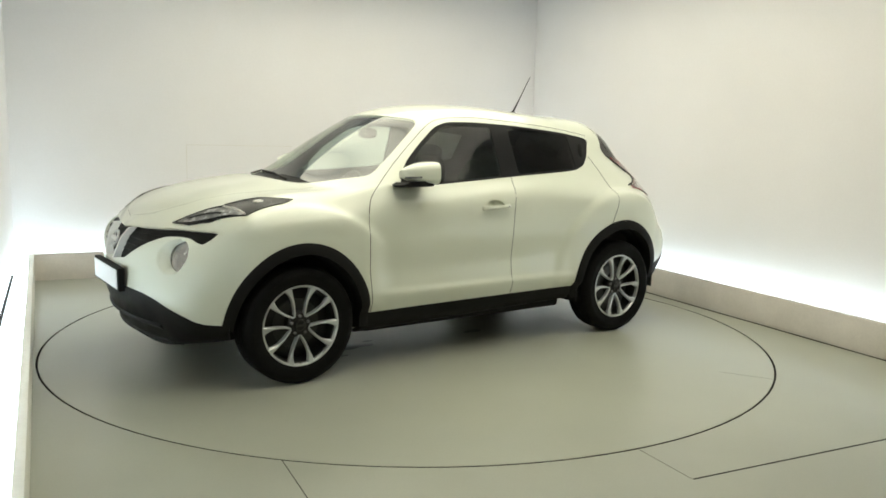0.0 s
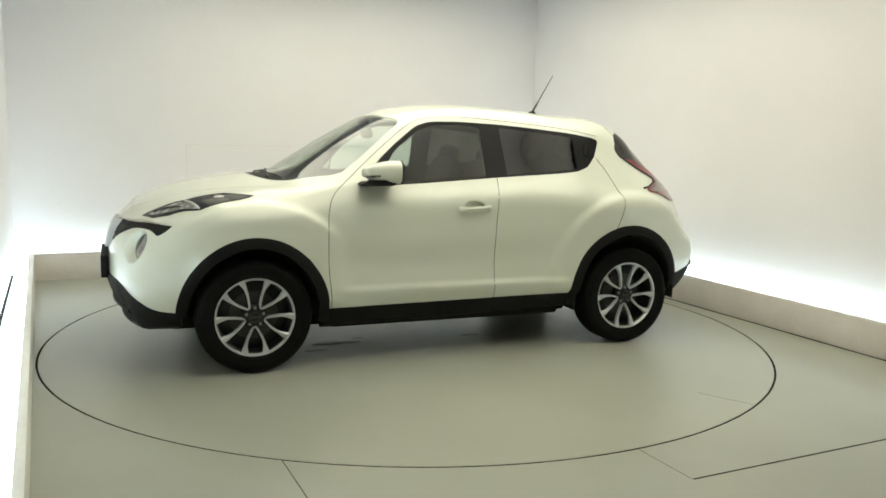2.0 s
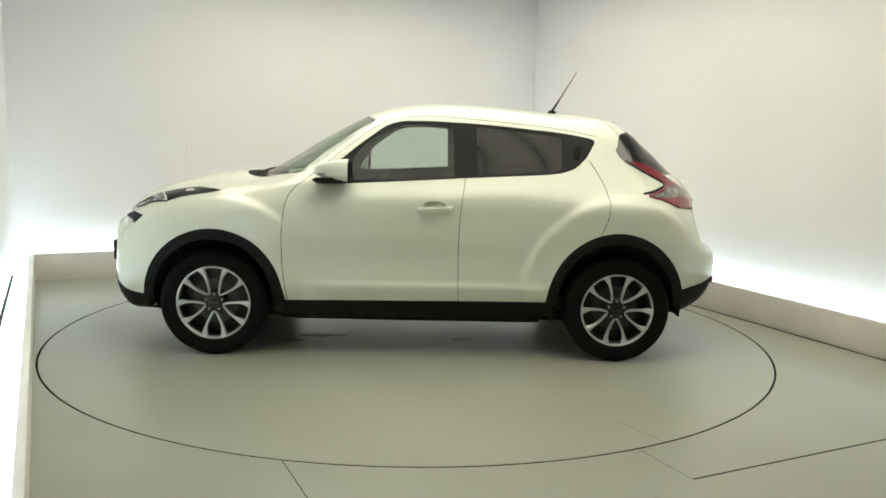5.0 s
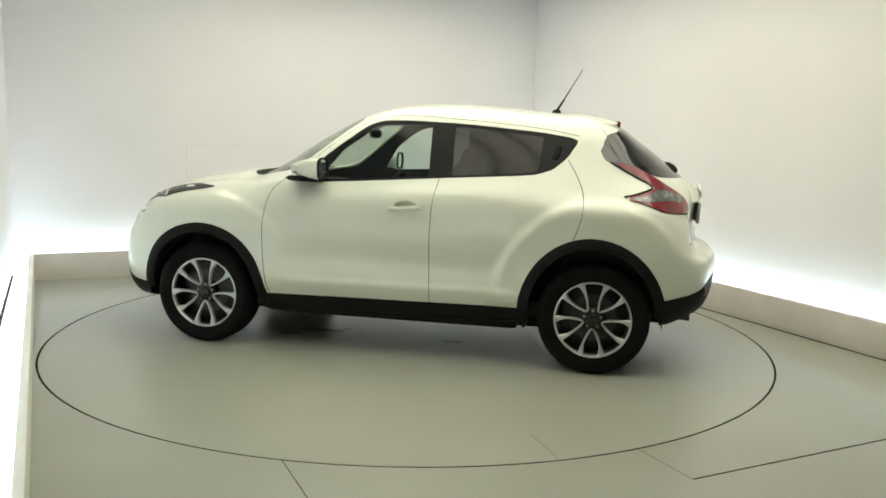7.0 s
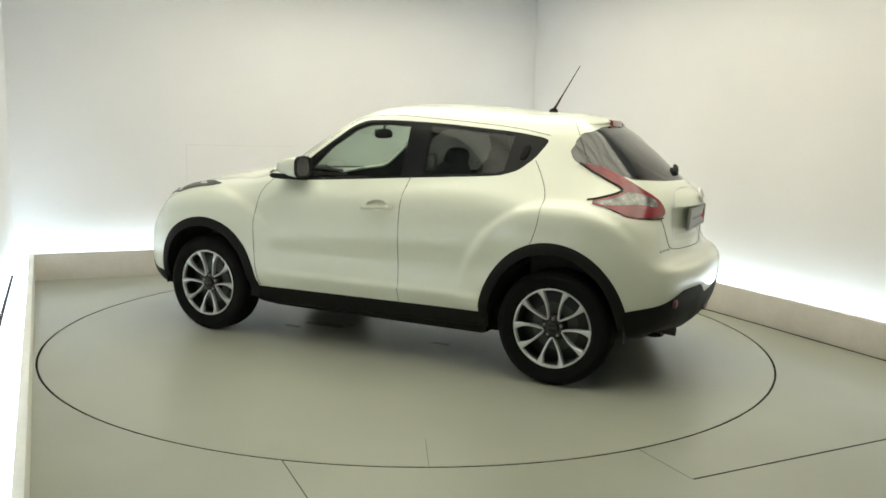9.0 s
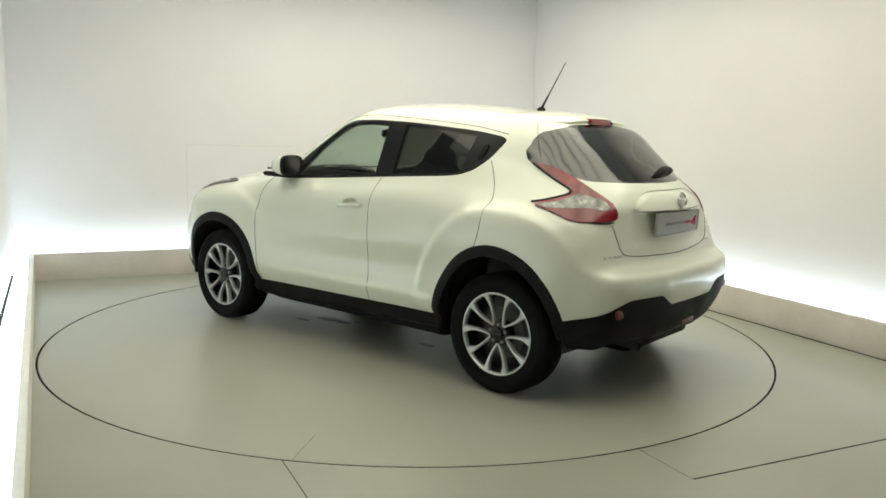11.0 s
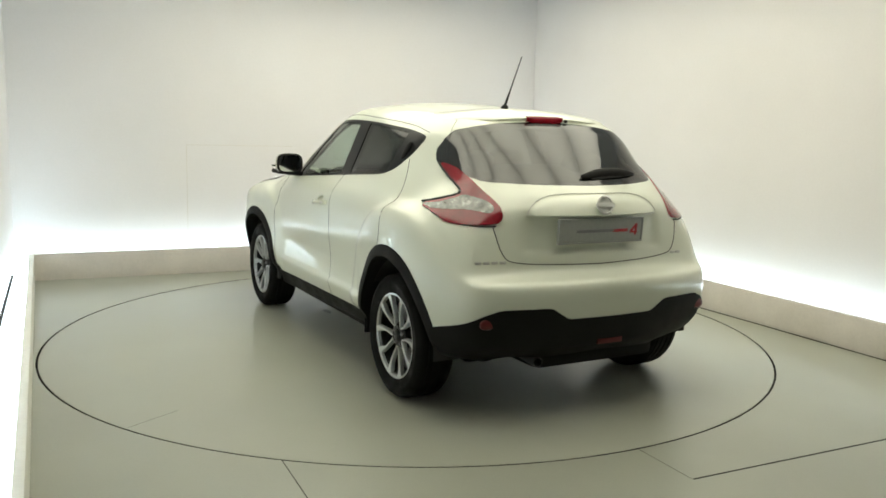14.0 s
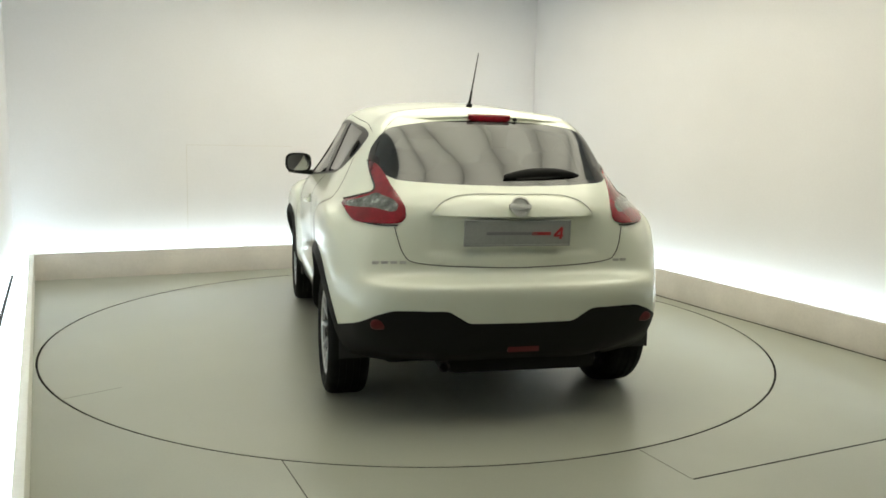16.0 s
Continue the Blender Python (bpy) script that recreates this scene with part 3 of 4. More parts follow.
def panel_object(name, sk, panels, sides, mat, parent, label="", lift=0.0, flip=False, depth=0.0):
    """One mesh from panels of the skin, with the skin's own normals; depth turns its edges inwards."""
    P, F, N = [], [], []
    for p in ([panels] if isinstance(panels, str) else panels):
        a, b, c = sk.panel(p, sides, lift, flip)
        F += [[i + len(P) for i in r] for r in b]
        P += a
        N += c
    if depth:
        count = {}
        for r in F:
            for a, b in zip(r, r[1:] + r[:1]):
                count[(a, b)] = 1
        inner = {}
        extra = []
        for (a, b) in list(count):
            if (b, a) in count or (abs(P[a].y) < 1e-5 and abs(P[b].y) < 1e-5):
                continue
            for i in (a, b):
                if i not in inner:
                    inner[i] = len(P)
                    P.append(P[i] - N[i] * depth)
                    N.append(N[i])
            extra.append([b, a, inner[a], inner[b]])
        F += extra
    me = bpy.data.meshes.new(name)
    me.from_pydata([tuple(p) for p in P], [], F)
    me.validate()
    me.shade_smooth()
    if len(me.vertices) == len(N):
        me.normals_split_custom_set_from_vertices([tuple(n) for n in N])
    me.materials.append(mat)
    ob = new(name, me)
    ob.parent = parent
    if label:
        tagged(ob, label)
    return ob


def skin_tree():
    from mathutils.bvhtree import BVHTree
    nc, nr = GRID.shape[:2]
    verts = [Vector(p) for p in GRID.reshape(-1, 3)]
    polys = [(c * nr + r, c * nr + r + 1, (c + 1) * nr + r + 1, (c + 1) * nr + r) for c in range(nc - 1) for r in range(nr - 1)]
    return BVHTree.FromPolygons(verts, polys)


TREE = skin_tree()


def on_side(x, z, out=0.0):
    """The skin's point at (x, z), seen from the left."""
    p, n, _, _ = TREE.ray_cast(Vector((x, 2, z)), Vector((0, -1, 0)))
    if p is None:
        p, n, _, _ = TREE.find_nearest(Vector((x, 0.85, z)))
    if n.y < 0:
        n = -n
    return p + n * out


def on_rear(y, z, out=0.0, front=False):
    p, n, _, _ = TREE.ray_cast(Vector((3 if front else -3, y, z)), Vector((-1 if front else 1, 0, 0)))
    if p is None:
        p, n, _, _ = TREE.find_nearest(Vector((2 if front else -1.9, y, z)))
    if (n.x < 0) == front:
        n = -n
    return p + n * out


def on_top(x, y, out=0.0):
    p, n, _, _ = TREE.ray_cast(Vector((x, y, 3)), Vector((0, 0, -1)))
    if n.z < 0:
        n = -n
    return p + n * out


def dense(points, step=0.015):
    out = []
    for a, b in zip(points, points[1:]):
        n = max(1, int(math.dist(a, b) / step))
        out += [tuple(a[i] + (b[i] - a[i]) * k / n for i in range(len(a))) for k in range(n)]
    return out + [points[-1]]


def smooth_line(points, rounds=3):
    p = [tuple(q) for q in points]
    for _ in range(rounds):
        q = [p[0]]
        for a, b in zip(p, p[1:]):
            q += [tuple(a[i] * .75 + b[i] * .25 for i in range(len(a))), tuple(a[i] * .25 + b[i] * .75 for i in range(len(a)))]
        p = q + [p[-1]]
    return p


# outlines seen from the side (x, z)
DLO = [(.60, 1.085), (.47, 1.09), (.21, 1.105), (-.31, 1.14), (-.87, 1.175), (-.98, 1.21), (-1.06, 1.28), (-1.125, 1.385), (-1.09, 1.405), (-.90, 1.435), (-.52, 1.468), (-.34, 1.48), (-.08, 1.49), (.12, 1.487), (.22, 1.455), (.38, 1.335), (.51, 1.225)]
FRONT_GLASS = [(.52, 1.108), (.2, 1.12), (-.22, 1.148), (-.21, 1.462), (-.05, 1.472), (.11, 1.468), (.20, 1.44), (.37, 1.315)]
REAR_GLASS = [(-.365, 1.157), (-.85, 1.192), (-.895, 1.205), (-.912, 1.416), (-.52, 1.453), (-.355, 1.464)]
FRONT_DOOR = [(.81, .355), (-.26, .37), (-.25, .70), (-.26, .95), (-.29, 1.14), (-.31, 1.505), (-.08, 1.52), (.15, 1.51), (.26, 1.465), (.45, 1.325), (.68, 1.13), (.79, 1.05), (.83, .96), (.842, .80), (.84, .62), (.825, .5)]
REAR_DOOR = [(-.26, .37), (-.80, .378), (-.95, .60), (-1.14, .83), (-1.18, .95), (-1.18, 1.07), (-1.13, 1.18), (-1.09, 1.28), (-1.15, 1.41), (-.90, 1.458), (-.52, 1.492), (-.31, 1.505), (-.29, 1.14), (-.26, .95), (-.25, .70)]


HANDLE_BOWL = [(-.100 + .072 * math.cos(2 * math.pi * k / 36), .966 + .034 * math.sin(2 * math.pi * k / 36)) for k in range(36)]


def arch(cx, rx, rz, low=0.05):
    """A wheel arch's outline: half an ellipse on upright sides."""
    return np.array([(cx - rx, low)] + [(cx - rx * math.cos(a), HUB_Z + rz * math.sin(a)) for a in np.linspace(0, math.pi, 41)] + [(cx + rx, low)])


FRONT_ARCH, REAR_ARCH = (1.266, .440, .47), (-1.249, .442, .493)
# outlines seen from above (x, y)
SCREEN = [(1.205, -.2), (1.205, .0), (1.195, .18), (1.16, .29), (1.10, .385), (.985, .495), (.895, .560), (.825, .610), (.785, .640), (.745, .660), (.70, .665), (.345, .550), (.285, .49), (.345, .3), (.37, 0), (.37, -.2)]
BONNET = [(1.22, -.2), (1.22, 0), (1.21, .19), (1.175, .30), (1.11, .40), (1.0, .51), (1.03, .55), (1.10, .56), (1.35, .50), (1.70, .42), (1.89, .30), (1.945, 0), (1.945, -.2)]
UPPER_LAMP = [(1.85, .49), (1.73, .572), (1.63, .632), (1.50, .625), (1.41, .632), (1.25, .722), (1.33, .757), (1.45, .780), (1.555, .812), (1.64, .772), (1.72, .722), (1.80, .615)]
LAMP_WEDGE = [(1.845, .50), (1.72, .585), (1.64, .645), (1.60, .70), (1.56, .790), (1.575, .798), (1.64, .758), (1.71, .706), (1.785, .608)]
# outlines seen from the front or rear (y, z)
GRILLE = [(-.2, .845), (0, .845), (.3, .862), (.55, .876), (.70, .877), (.805, .873), (.795, .840), (.772, .806), (.735, .818), (.70, .834), (.63, .838), (.55, .832), (.47, .80), (.38, .755), (.2, .675), (0, .665), (-.2, .665)]
ROUND_LAMP = [(.637 + .101 * math.cos(2 * math.pi * k / 40), .732 + .098 * math.sin(2 * math.pi * k / 40)) for k in range(40)]
TAIL_GLASS = [(-.2, 1.492), (0, 1.492), (.30, 1.478), (.46, 1.456), (.545, 1.435), (.592, 1.390), (.624, 1.340), (.648, 1.285), (.652, 1.25), (.605, 1.205), (.55, 1.178), (.3, 1.168), (0, 1.165), (-.2, 1.165)]
TAILGATE = [(-.2, .775), (0, .775), (.50, .785), (.56, .84), (.60, .96), (.52, .99), (.50, 1.05), (.53, 1.12), (.60, 1.205), (.658, 1.265), (.665, 1.33), (.625, 1.41), (.52, 1.475), (.45, 1.54), (0, 1.60), (-.2, 1.6)]
TAIL_PANE = [(-.2, 1.464), (0, 1.464), (.3, 1.448), (.45, 1.425), (.535, 1.36), (.575, 1.275), (.555, 1.20), (.3, 1.182), (0, 1.18), (-.2, 1.18)]
TAIL_LAMP = [(.645, 1.266), (.628, 1.254), (.610, 1.234), (.594, 1.195), (.576, 1.145), (.553, 1.10), (.534, 1.06), (.534, 1.015), (.552, .988), (.60, .980), (.67, .977), (.735, .976), (.775, .985), (.793, 1.02), (.803, 1.048), (.79, 1.063), (.742, 1.081), (.69, 1.100), (.658, 1.115), (.645, 1.135), (.645, 1.165), (.650, 1.21)]
TAIL_CLEAR = [(.795, 1.056), (.788, 1.038), (.735, 1.040), (.686, 1.044), (.64, 1.040), (.603, 1.030), (.574, 1.036), (.562, 1.062), (.580, 1.086), (.61, 1.098), (.649, 1.112), (.672, 1.100), (.735, 1.074)]


def cladding_line(x, y, z):
    """Height of the black lower cladding's upper edge, below the painted skin."""
    sill = 0.357 + 0.018 * np.clip((0.8 - x) / 1.6, 0, 1)
    nose = np.interp(y, [0, .3, .434, .552, .625, .707, .75, .80, .84], [.530, .524, .514, .490, .471, .447, .428, .385, .372])
    tail = np.interp(y, [0, .26, .36, .62, .70, .80, .86], [.525, .528, .588, .588, .56, .50, .465])
    return z - np.where(x > 1.5, nose, np.where(x < -1.45, tail, sill))


def cut_skin():
    sk = Skin()
    yes = lambda x, y, z: x > -9
    side = lambda x, y, z: (y > 0.45) & (x < 1.0) & (x > -1.3)
    top = lambda x, y, z: (z > 0.84)
    fore = lambda x, y, z: (x > 1.6) & (z > 0.5) & (z < 0.95)
    aft = lambda x, y, z: (x < -1.28) & (z > 0.70)
    by_side = lambda poly: (lambda x, y, z: distance(poly, x, z))
    by_top = lambda poly: (lambda x, y, z: distance(poly, x, y))
    by_rear = lambda poly: (lambda x, y, z: distance(poly, y, z))
    sk.cut("cladding", cladding_line, lambda x, y, z: z < 0.66)
    sk.cut("front_door", by_side(polygon(FRONT_DOOR)), side, ["body"])
    sk.cut("rear_door", by_side(polygon(REAR_DOOR)), side, ["body"])
    sk.cut("pillar_trim", by_side(polygon(DLO)), side, ["front_door", "rear_door", "body"])
    sk.cut("front_glass", by_side(polygon(FRONT_GLASS, 0)), side, ["pillar_trim"])
    sk.cut("rear_glass", by_side(polygon(REAR_GLASS, 0)), side, ["pillar_trim"])
    sk.cut("windscreen", by_top(polygon(SCREEN)), lambda x, y, z: (z > 1.0) & (x > 0) & (x < 1.4), ["body"])
    sk.cut("cowl", lambda x, y, z: 1.06 - .10 * y - x, lambda x, y, z: (z > 1.0) & (x > .9) & (x < 1.4), ["windscreen"])
    sk.cut("bonnet", by_top(polygon(BONNET)), lambda x, y, z: (z > 0.84) & (x > 0.9), ["body"])
    sk.cut("upper_lamp", by_top(polygon(UPPER_LAMP)), lambda x, y, z: (z > 0.86) & (x > 1.1) & (y > 0.3), ["body", "bonnet"])
    sk.cut("grille", by_rear(polygon(GRILLE, 1)), fore, ["body", "bonnet"])
    sk.cut("lamp_wedge", by_top(polygon(LAMP_WEDGE)), lambda x, y, z: (z > 0.86) & (x > 1.1) & (y > 0.3), ["upper_lamp"])
    sk.cut("round_hole", by_rear(np.array(ROUND_LAMP)), fore, ["body", "grille"])
    sk.cut("handle_hole", by_side(np.array(HANDLE_BOWL)), side, ["front_door"])
    sk.cut("tailgate", by_rear(polygon(TAILGATE)), aft, ["body"])
    sk.cut("tail_glass", by_rear(polygon(TAIL_GLASS)), lambda x, y, z: (x < -1.22) & (z > 0.70), ["body", "tailgate"])
    sk.cut("tail_pane", by_rear(polygon(TAIL_PANE)), aft, ["tail_glass"])
    sk.cut("tail_lamp", lambda x, y, z: np.maximum(distance(polygon(TAIL_LAMP), y, z), np.where(z < 1.13, x + 1.44, -1.0)), lambda x, y, z: (x < -1.25) & (z > 0.9) & (y > 0.3), ["body", "tailgate", "tail_glass"])
    sk.cut("tail_clear", by_rear(polygon(TAIL_CLEAR)), lambda x, y, z: (x < -1.25) & (z > 0.9) & (y > 0.3), ["tail_lamp"])
    for cx, rx, rz in (FRONT_ARCH, REAR_ARCH):
        poly = arch(cx, rx - 0.03, rz - 0.03)
        sk.cut("void", by_side(poly), lambda x, y, z: (y > 0.35) & (z < 0.9))
    return sk


def line_on(name, points, mat, parent, place, radius=0.0024, mirrored=True, label="", out=-0.0008):
    """A thin dark line laid into the skin along points, on both sides."""
    pts = [place(a, b, out) for a, b in dense(smooth_line(points))]
    for s in ((1, -1) if mirrored else (1,)):
        bm = bmesh.new()
        tube(bm, [(p.x, p.y * s, p.z) for p in pts], radius, 6)
        part(name, bm, mat, parent, label)


def build_flare(spec, parent, first, last):
    """Black plastic lip round a wheel arch, on both sides of the car."""
    cx, rx, rz = spec
    path = [(0, a) for a in np.linspace(first, math.pi + last, 61)]
    for s in (1, -1):
        bm = bmesh.new()
        rings = []
        for _, a in path:
            def at(k):
                z = HUB_Z + (rz + k) * math.sin(a)
                x = cx - (rx + k) * math.cos(a)
                return x, max(z, 0.24)
            xo, zo = at(0.0)
            xi, zi = at(-0.062)
            y0 = on_side(xo, max(zo, 0.34)).y
            yi = y0 + 0.006
            xm, zm = at(-0.03)
            rings.append([(xo, s * (y0 - 0.02), zo), (xo, s * (y0 + 0.004), zo), (xm, s * (y0 + 0.016), zm), (xi, s * (yi + 0.008), zi), (xi, s * (yi - 0.09), zi), (xm, s * (y0 - 0.09), zm)])
        sweep(bm, rings)
        part("wheel_arch_flare", bm, BLACK, parent, "black plastic wheel arch moulding", 50)


def build_wheel(parent, x, side):
    """Alloy wheel with five open petals and a tyre; the axle runs along y."""
    c = (x, side * WHEEL_Y, HUB_Z)
    bm = bmesh.new()
    k = side
    lathe(bm, [(.03, -.02 * k), (.14, -.02 * k), (.205, -.06 * k), (.212, -.09 * k), (.222, -.09 * k), (.222, .08 * k), (.212, .07 * k), (.205, .0), (.15, .012 * k), (.03, .012 * k)], 48, c)
    bmesh.ops.recalc_face_normals(bm, faces=bm.faces[:])
    wheel = part("wheel", bm, DARK_RIM, parent, "dark barrel of a five-petal alloy wheel")
    bm = bmesh.new()
    prof = [(.216, -.088), (.232, -.098), (.255, -.106), (.295, -.107), (.318, -.098), (.330, -.082)]
    for g in (-.05, -.015, .02, .055):
        prof += [(.334, g - .012), (.334, g - .004), (.327, g - .003), (.327, g + .003), (.334, g + .004)]
    prof += [(.330, .082), (.318, .098), (.300, .106), (.296, .1085), (.285, .1085), (.281, .107), (.255, .106), (.238, .100), (.228, .092), (.216, .085)]
    lathe(bm, [(r, y * k) for r, y in prof], 72, c)
    bmesh.ops.recalc_face_normals(bm, faces=bm.faces[:])
    part("tyre", bm, TYRE, wheel, "black road tyre", 40)
    bm = bmesh.new()
    lathe(bm, [(.2165, .070 * k), (.2175, .088 * k), (.2235, .096 * k), (.2325, .094 * k), (.2335, .086 * k)], 72, c)
    bmesh.ops.recalc_face_normals(bm, faces=bm.faces[:])
    part("rim", bm, ALLOY, wheel, "machined silver outer rim")
    for n in range(5):
        bm = bmesh.new()
        a0 = radians(270 + 72 * n)
        for s in (-1, 1):
            rings = []
            for i in range(15):
                f = i / 14
                r = .056 + (.219 - .056) * f
                off = s * (.003 + .058 * math.sin(f * math.pi / 2) ** .88)
                w = .0068 + .0022 * f + .014 * (max(0, f - .55) / .45) ** 1.5
                depth = .070 + .020 * f
                pts = []
                for dw, dd in ((-w, -.022), (-w, .0), (-w * .6, .005), (w * .6, .005), (w, .0), (w, -.022)):
                    t = off + dw
                    ca, sa = math.cos(a0), math.sin(a0)
                    pts.append((c[0] + r * ca - t * sa, c[1] + (depth + dd) * k, c[2] + r * sa + t * ca))
                rings.append(pts)
            sweep(bm, rings)
        part("spoke", bm, ALLOY, wheel, "machined silver petal spoke")
    bm = bmesh.new()
    lathe(bm, [(.075, .02 * k), (.07, .058 * k), (.058, .070 * k), (.036, .072 * k), (.034, .080 * k), (.028, .084 * k), (.0005, .086 * k)], 40, c)
    bmesh.ops.recalc_face_normals(bm, faces=bm.faces[:])
    part("hub_cap", bm, DARK_RIM, wheel, "dark hub with a grey centre cap")
    bm = bmesh.new()
    lathe(bm, [(.031, .0845 * k), (.031, .0875 * k), (.0265, .0885 * k), (.0265, .0845 * k)], 32, c)
    box(bm, (c[0] - .029, c[1] + .085 * k - .002, c[2] - .006), (c[0] + .029, c[1] + .085 * k + .003, c[2] + .006))
    part("badge", bm, STEEL, wheel)
    for n in range(5):
        bm = bmesh.new()
        a = radians(90 + 72 * n)
        q = (c[0] + .052 * math.cos(a), c[1], c[2] + .052 * math.sin(a))
        lathe(bm, [(.009, .06 * k), (.009, .076 * k), (.006, .079 * k), (.0005, .079 * k)], 12, q)
        part("wheel_nut", bm, BAR_GREY, wheel)
    bm = bmesh.new()
    lathe(bm, [(.04, .018 * k), (.14, .018 * k), (.142, .012 * k)], 40, c)
    bmesh.ops.recalc_face_normals(bm, faces=bm.faces[:])
    part("brake_disc", bm, STEEL, wheel, "bare steel brake disc")
    return wheel


def build_mirror(parent, s):
    bm = bmesh.new()
    rings = []
    # housing: from the rounded front to the flat glass side
    for i in range(11):
        f = i / 10
        x = .640 - .212 * f
        g = math.sin(min(1, .12 + f * .95) * math.pi / 2) ** .7
        hy, hz = .092 * g, .068 * g
        cy, cz = .890 + .010 * f, 1.172 + .006 * f
        rings.append([(x - .035 * (math.cos(a) > 0) * math.cos(a) * (1 - f), s * (cy + hy * math.copysign(abs(math.cos(a)) ** .62, math.cos(a))), cz + hz * math.copysign(abs(math.sin(a)) ** .62, math.sin(a))) for a in np.linspace(0, 2 * math.pi, 29)[:-1]])
    sweep(bm, rings)
    mirror = part("door_mirror", bm, PAINT, parent, "white door mirror housing on a black foot", 60)
    bm = bmesh.new()
    r0 = rings[-1]
    cy, cz = .900, 1.178
    sweep(bm, [[(x - .001 - d, s * (cy + (y * s - cy) * k), cz + (z - cz) * k) for x, y, z in r0] for d, k in ((0, 1.02), (.012, 1.0), (.012, .86), (.004, .84))], caps=False)
    part("bezel", bm, BLACK, mirror, "black mirror bezel", 60)
    bm = bmesh.new()
    vs = [bm.verts.new((.424, s * (cy + (y * s - cy) * .88), cz + (z - cz) * .88)) for x, y, z in r0]
    bm.faces.new(vs if s < 0 else list(reversed(vs)))
    part("mirror_glass", bm, MIRROR, mirror, "silvered mirror glass")
    bm = bmesh.new()
    sweep(bm, [[(x, s * y, z + dz) for x, dz in ((.46, 0), (.62, 0), (.645, .014), (.62, .03), (.46, .03))] for y, z in ((.79, 1.088), (.84, 1.090), (.89, 1.094), (.965, 1.104))])
    part("mirror_foot", bm, BLACK, mirror, "black plastic mirror foot")
    bm = bmesh.new()
    sweep(bm, [[(x - dx, s * y, z + dz) for dx, dz in ((0, -.006), (-.004, 0), (0, .006))] for x, y, z in ((.630, .86, 1.15), (.622, .92, 1.152), (.602, .96, 1.155), (.56, .988, 1.158))])
    part("indicator", bm, CLEAR_LENS, mirror, "clear turn signal strip")


def build_handle(parent, s):
    bm = bmesh.new()
    y0 = on_side(-.1, .955).y
    rings = []
    for i in range(13):
        f = i / 12
        x = .01 - .22 * f
        bow = math.sin(f * math.pi) ** .5
        rings.append([(x, s * (y0 + .002 + .034 * bow + dy), .947 + .012 * f + dz) for dy, dz in ((-.010, -.012), (.004, -.014), (.009, 0), (.004, .014), (-.010, .012))])
    sweep(bm, rings)
    handle = part("door_handle", bm, PAINT, parent, "white pull handle")
    bm = bmesh.new()
    rings = []
    for f in np.linspace(0, 1, 7):
        g = math.cos(f * math.pi / 2) ** .6
        ring = []
        for x, z in HANDLE_BOWL:
            p = on_side(x, z)
            ring.append((-.100 + (x + .100) * g, s * (p.y - .034 * math.sin(f * math.pi / 2)), .966 + (z - .966) * g))
        rings.append(ring)
    sweep(bm, rings, caps=False)
    part("handle_recess", bm, PAINT, handle, "", 60)
    bm = bmesh.new()
    blob(bm, (-.188, s * (y0 + .030), .958), (.010, .008, .008))
    part("keyhole", bm, CHROME, handle)


def build_seat(parent, x, y, w, tall=.62):
    m = pose(0, 0, 0, 0, -14, 0).to_3x3()
    bm = bmesh.new()
    blob(bm, (x + .12, y, .62), (.27, w, .10), 3.2)
    seat = part("seat", bm, CLOTH, parent, "dark cloth car seat")
    bm = bmesh.new()
    blob(bm, (x - .20, y, .92), (.085, w, .34), 3.0, m)
    part("backrest", bm, CLOTH, seat)
    for d in ((0,) if w < .3 else (-.38, .38)):
        bm = bmesh.new()
        blob(bm, (x - .285, y + d, 1.255), (.05, .135, .070), 2.8, m)
        for q in (-.05, .05):
            tube(bm, [(x - .265, y + d + q, 1.16), (x - .28, y + d + q, 1.22)], .007, 6)
        part("headrest", bm, CLOTH, seat)


def build_interior(car):
    bm = bmesh.new()
    box(bm, (-1.55, -.74, .30), (1.0, .74, .40), .03)
    box(bm, (-1.55, -.70, .40), (-1.05, .70, .80), .05)
    part("cabin_floor", bm, LINING, car, "dark cabin floor and luggage deck")
    bm = bmesh.new()
    rings = []
    for y in np.linspace(-.72, .72, 13):
        h = .03 * math.cos(y * 4.2)
        rings.append([(.92, y, .55), (.42, y, .62), (.40, y, .86), (.46, y, .98 + h), (.62, y, 1.03 + h), (.95, y, 1.045)])
    sweep(bm, rings)
    part("dashboard", bm, LINING, car, "dark moulded dashboard", 50)
    m = pose(0, 0, 0, 0, 62, 0)
    bm = bmesh.new()
    ring = [Vector((.34, -.36 * -1, .95)) + (m.to_3x3() @ Vector((.185 * math.cos(a), .185 * math.sin(a), 0))) for a in np.linspace(0, 2 * math.pi, 33)[:-1]]
    tube(bm, [(p.x, -p.y, p.z) for p in ring], .016, 8, True)
    for a in (0.2, math.pi - .2, -math.pi / 2):
        p = Vector((.34, .36, .95)) + m.to_3x3() @ Vector((.18 * math.cos(a + math.pi / 2), .18 * math.sin(a + math.pi / 2), 0))
        tube(bm, [(.36, -.36, .945), (p.x, -p.y, p.z)], .014, 6)
    part("steering_wheel", bm, LINING, car, "dark steering wheel on the driver's side")
    for y in (.36, -.36):
        build_seat(car, -.12, y, .245)
    build_seat(car, -.92, 0, .62)
    bm = bmesh.new()
    blob(bm, (.36, 0, 1.40), (.018, .12, .035), 3)
    tube(bm, [(.36, 0, 1.43), (.33, 0, 1.49)], .01, 6)
    part("rear_view_mirror", bm, LINING, car, "dark interior mirror under the roof")


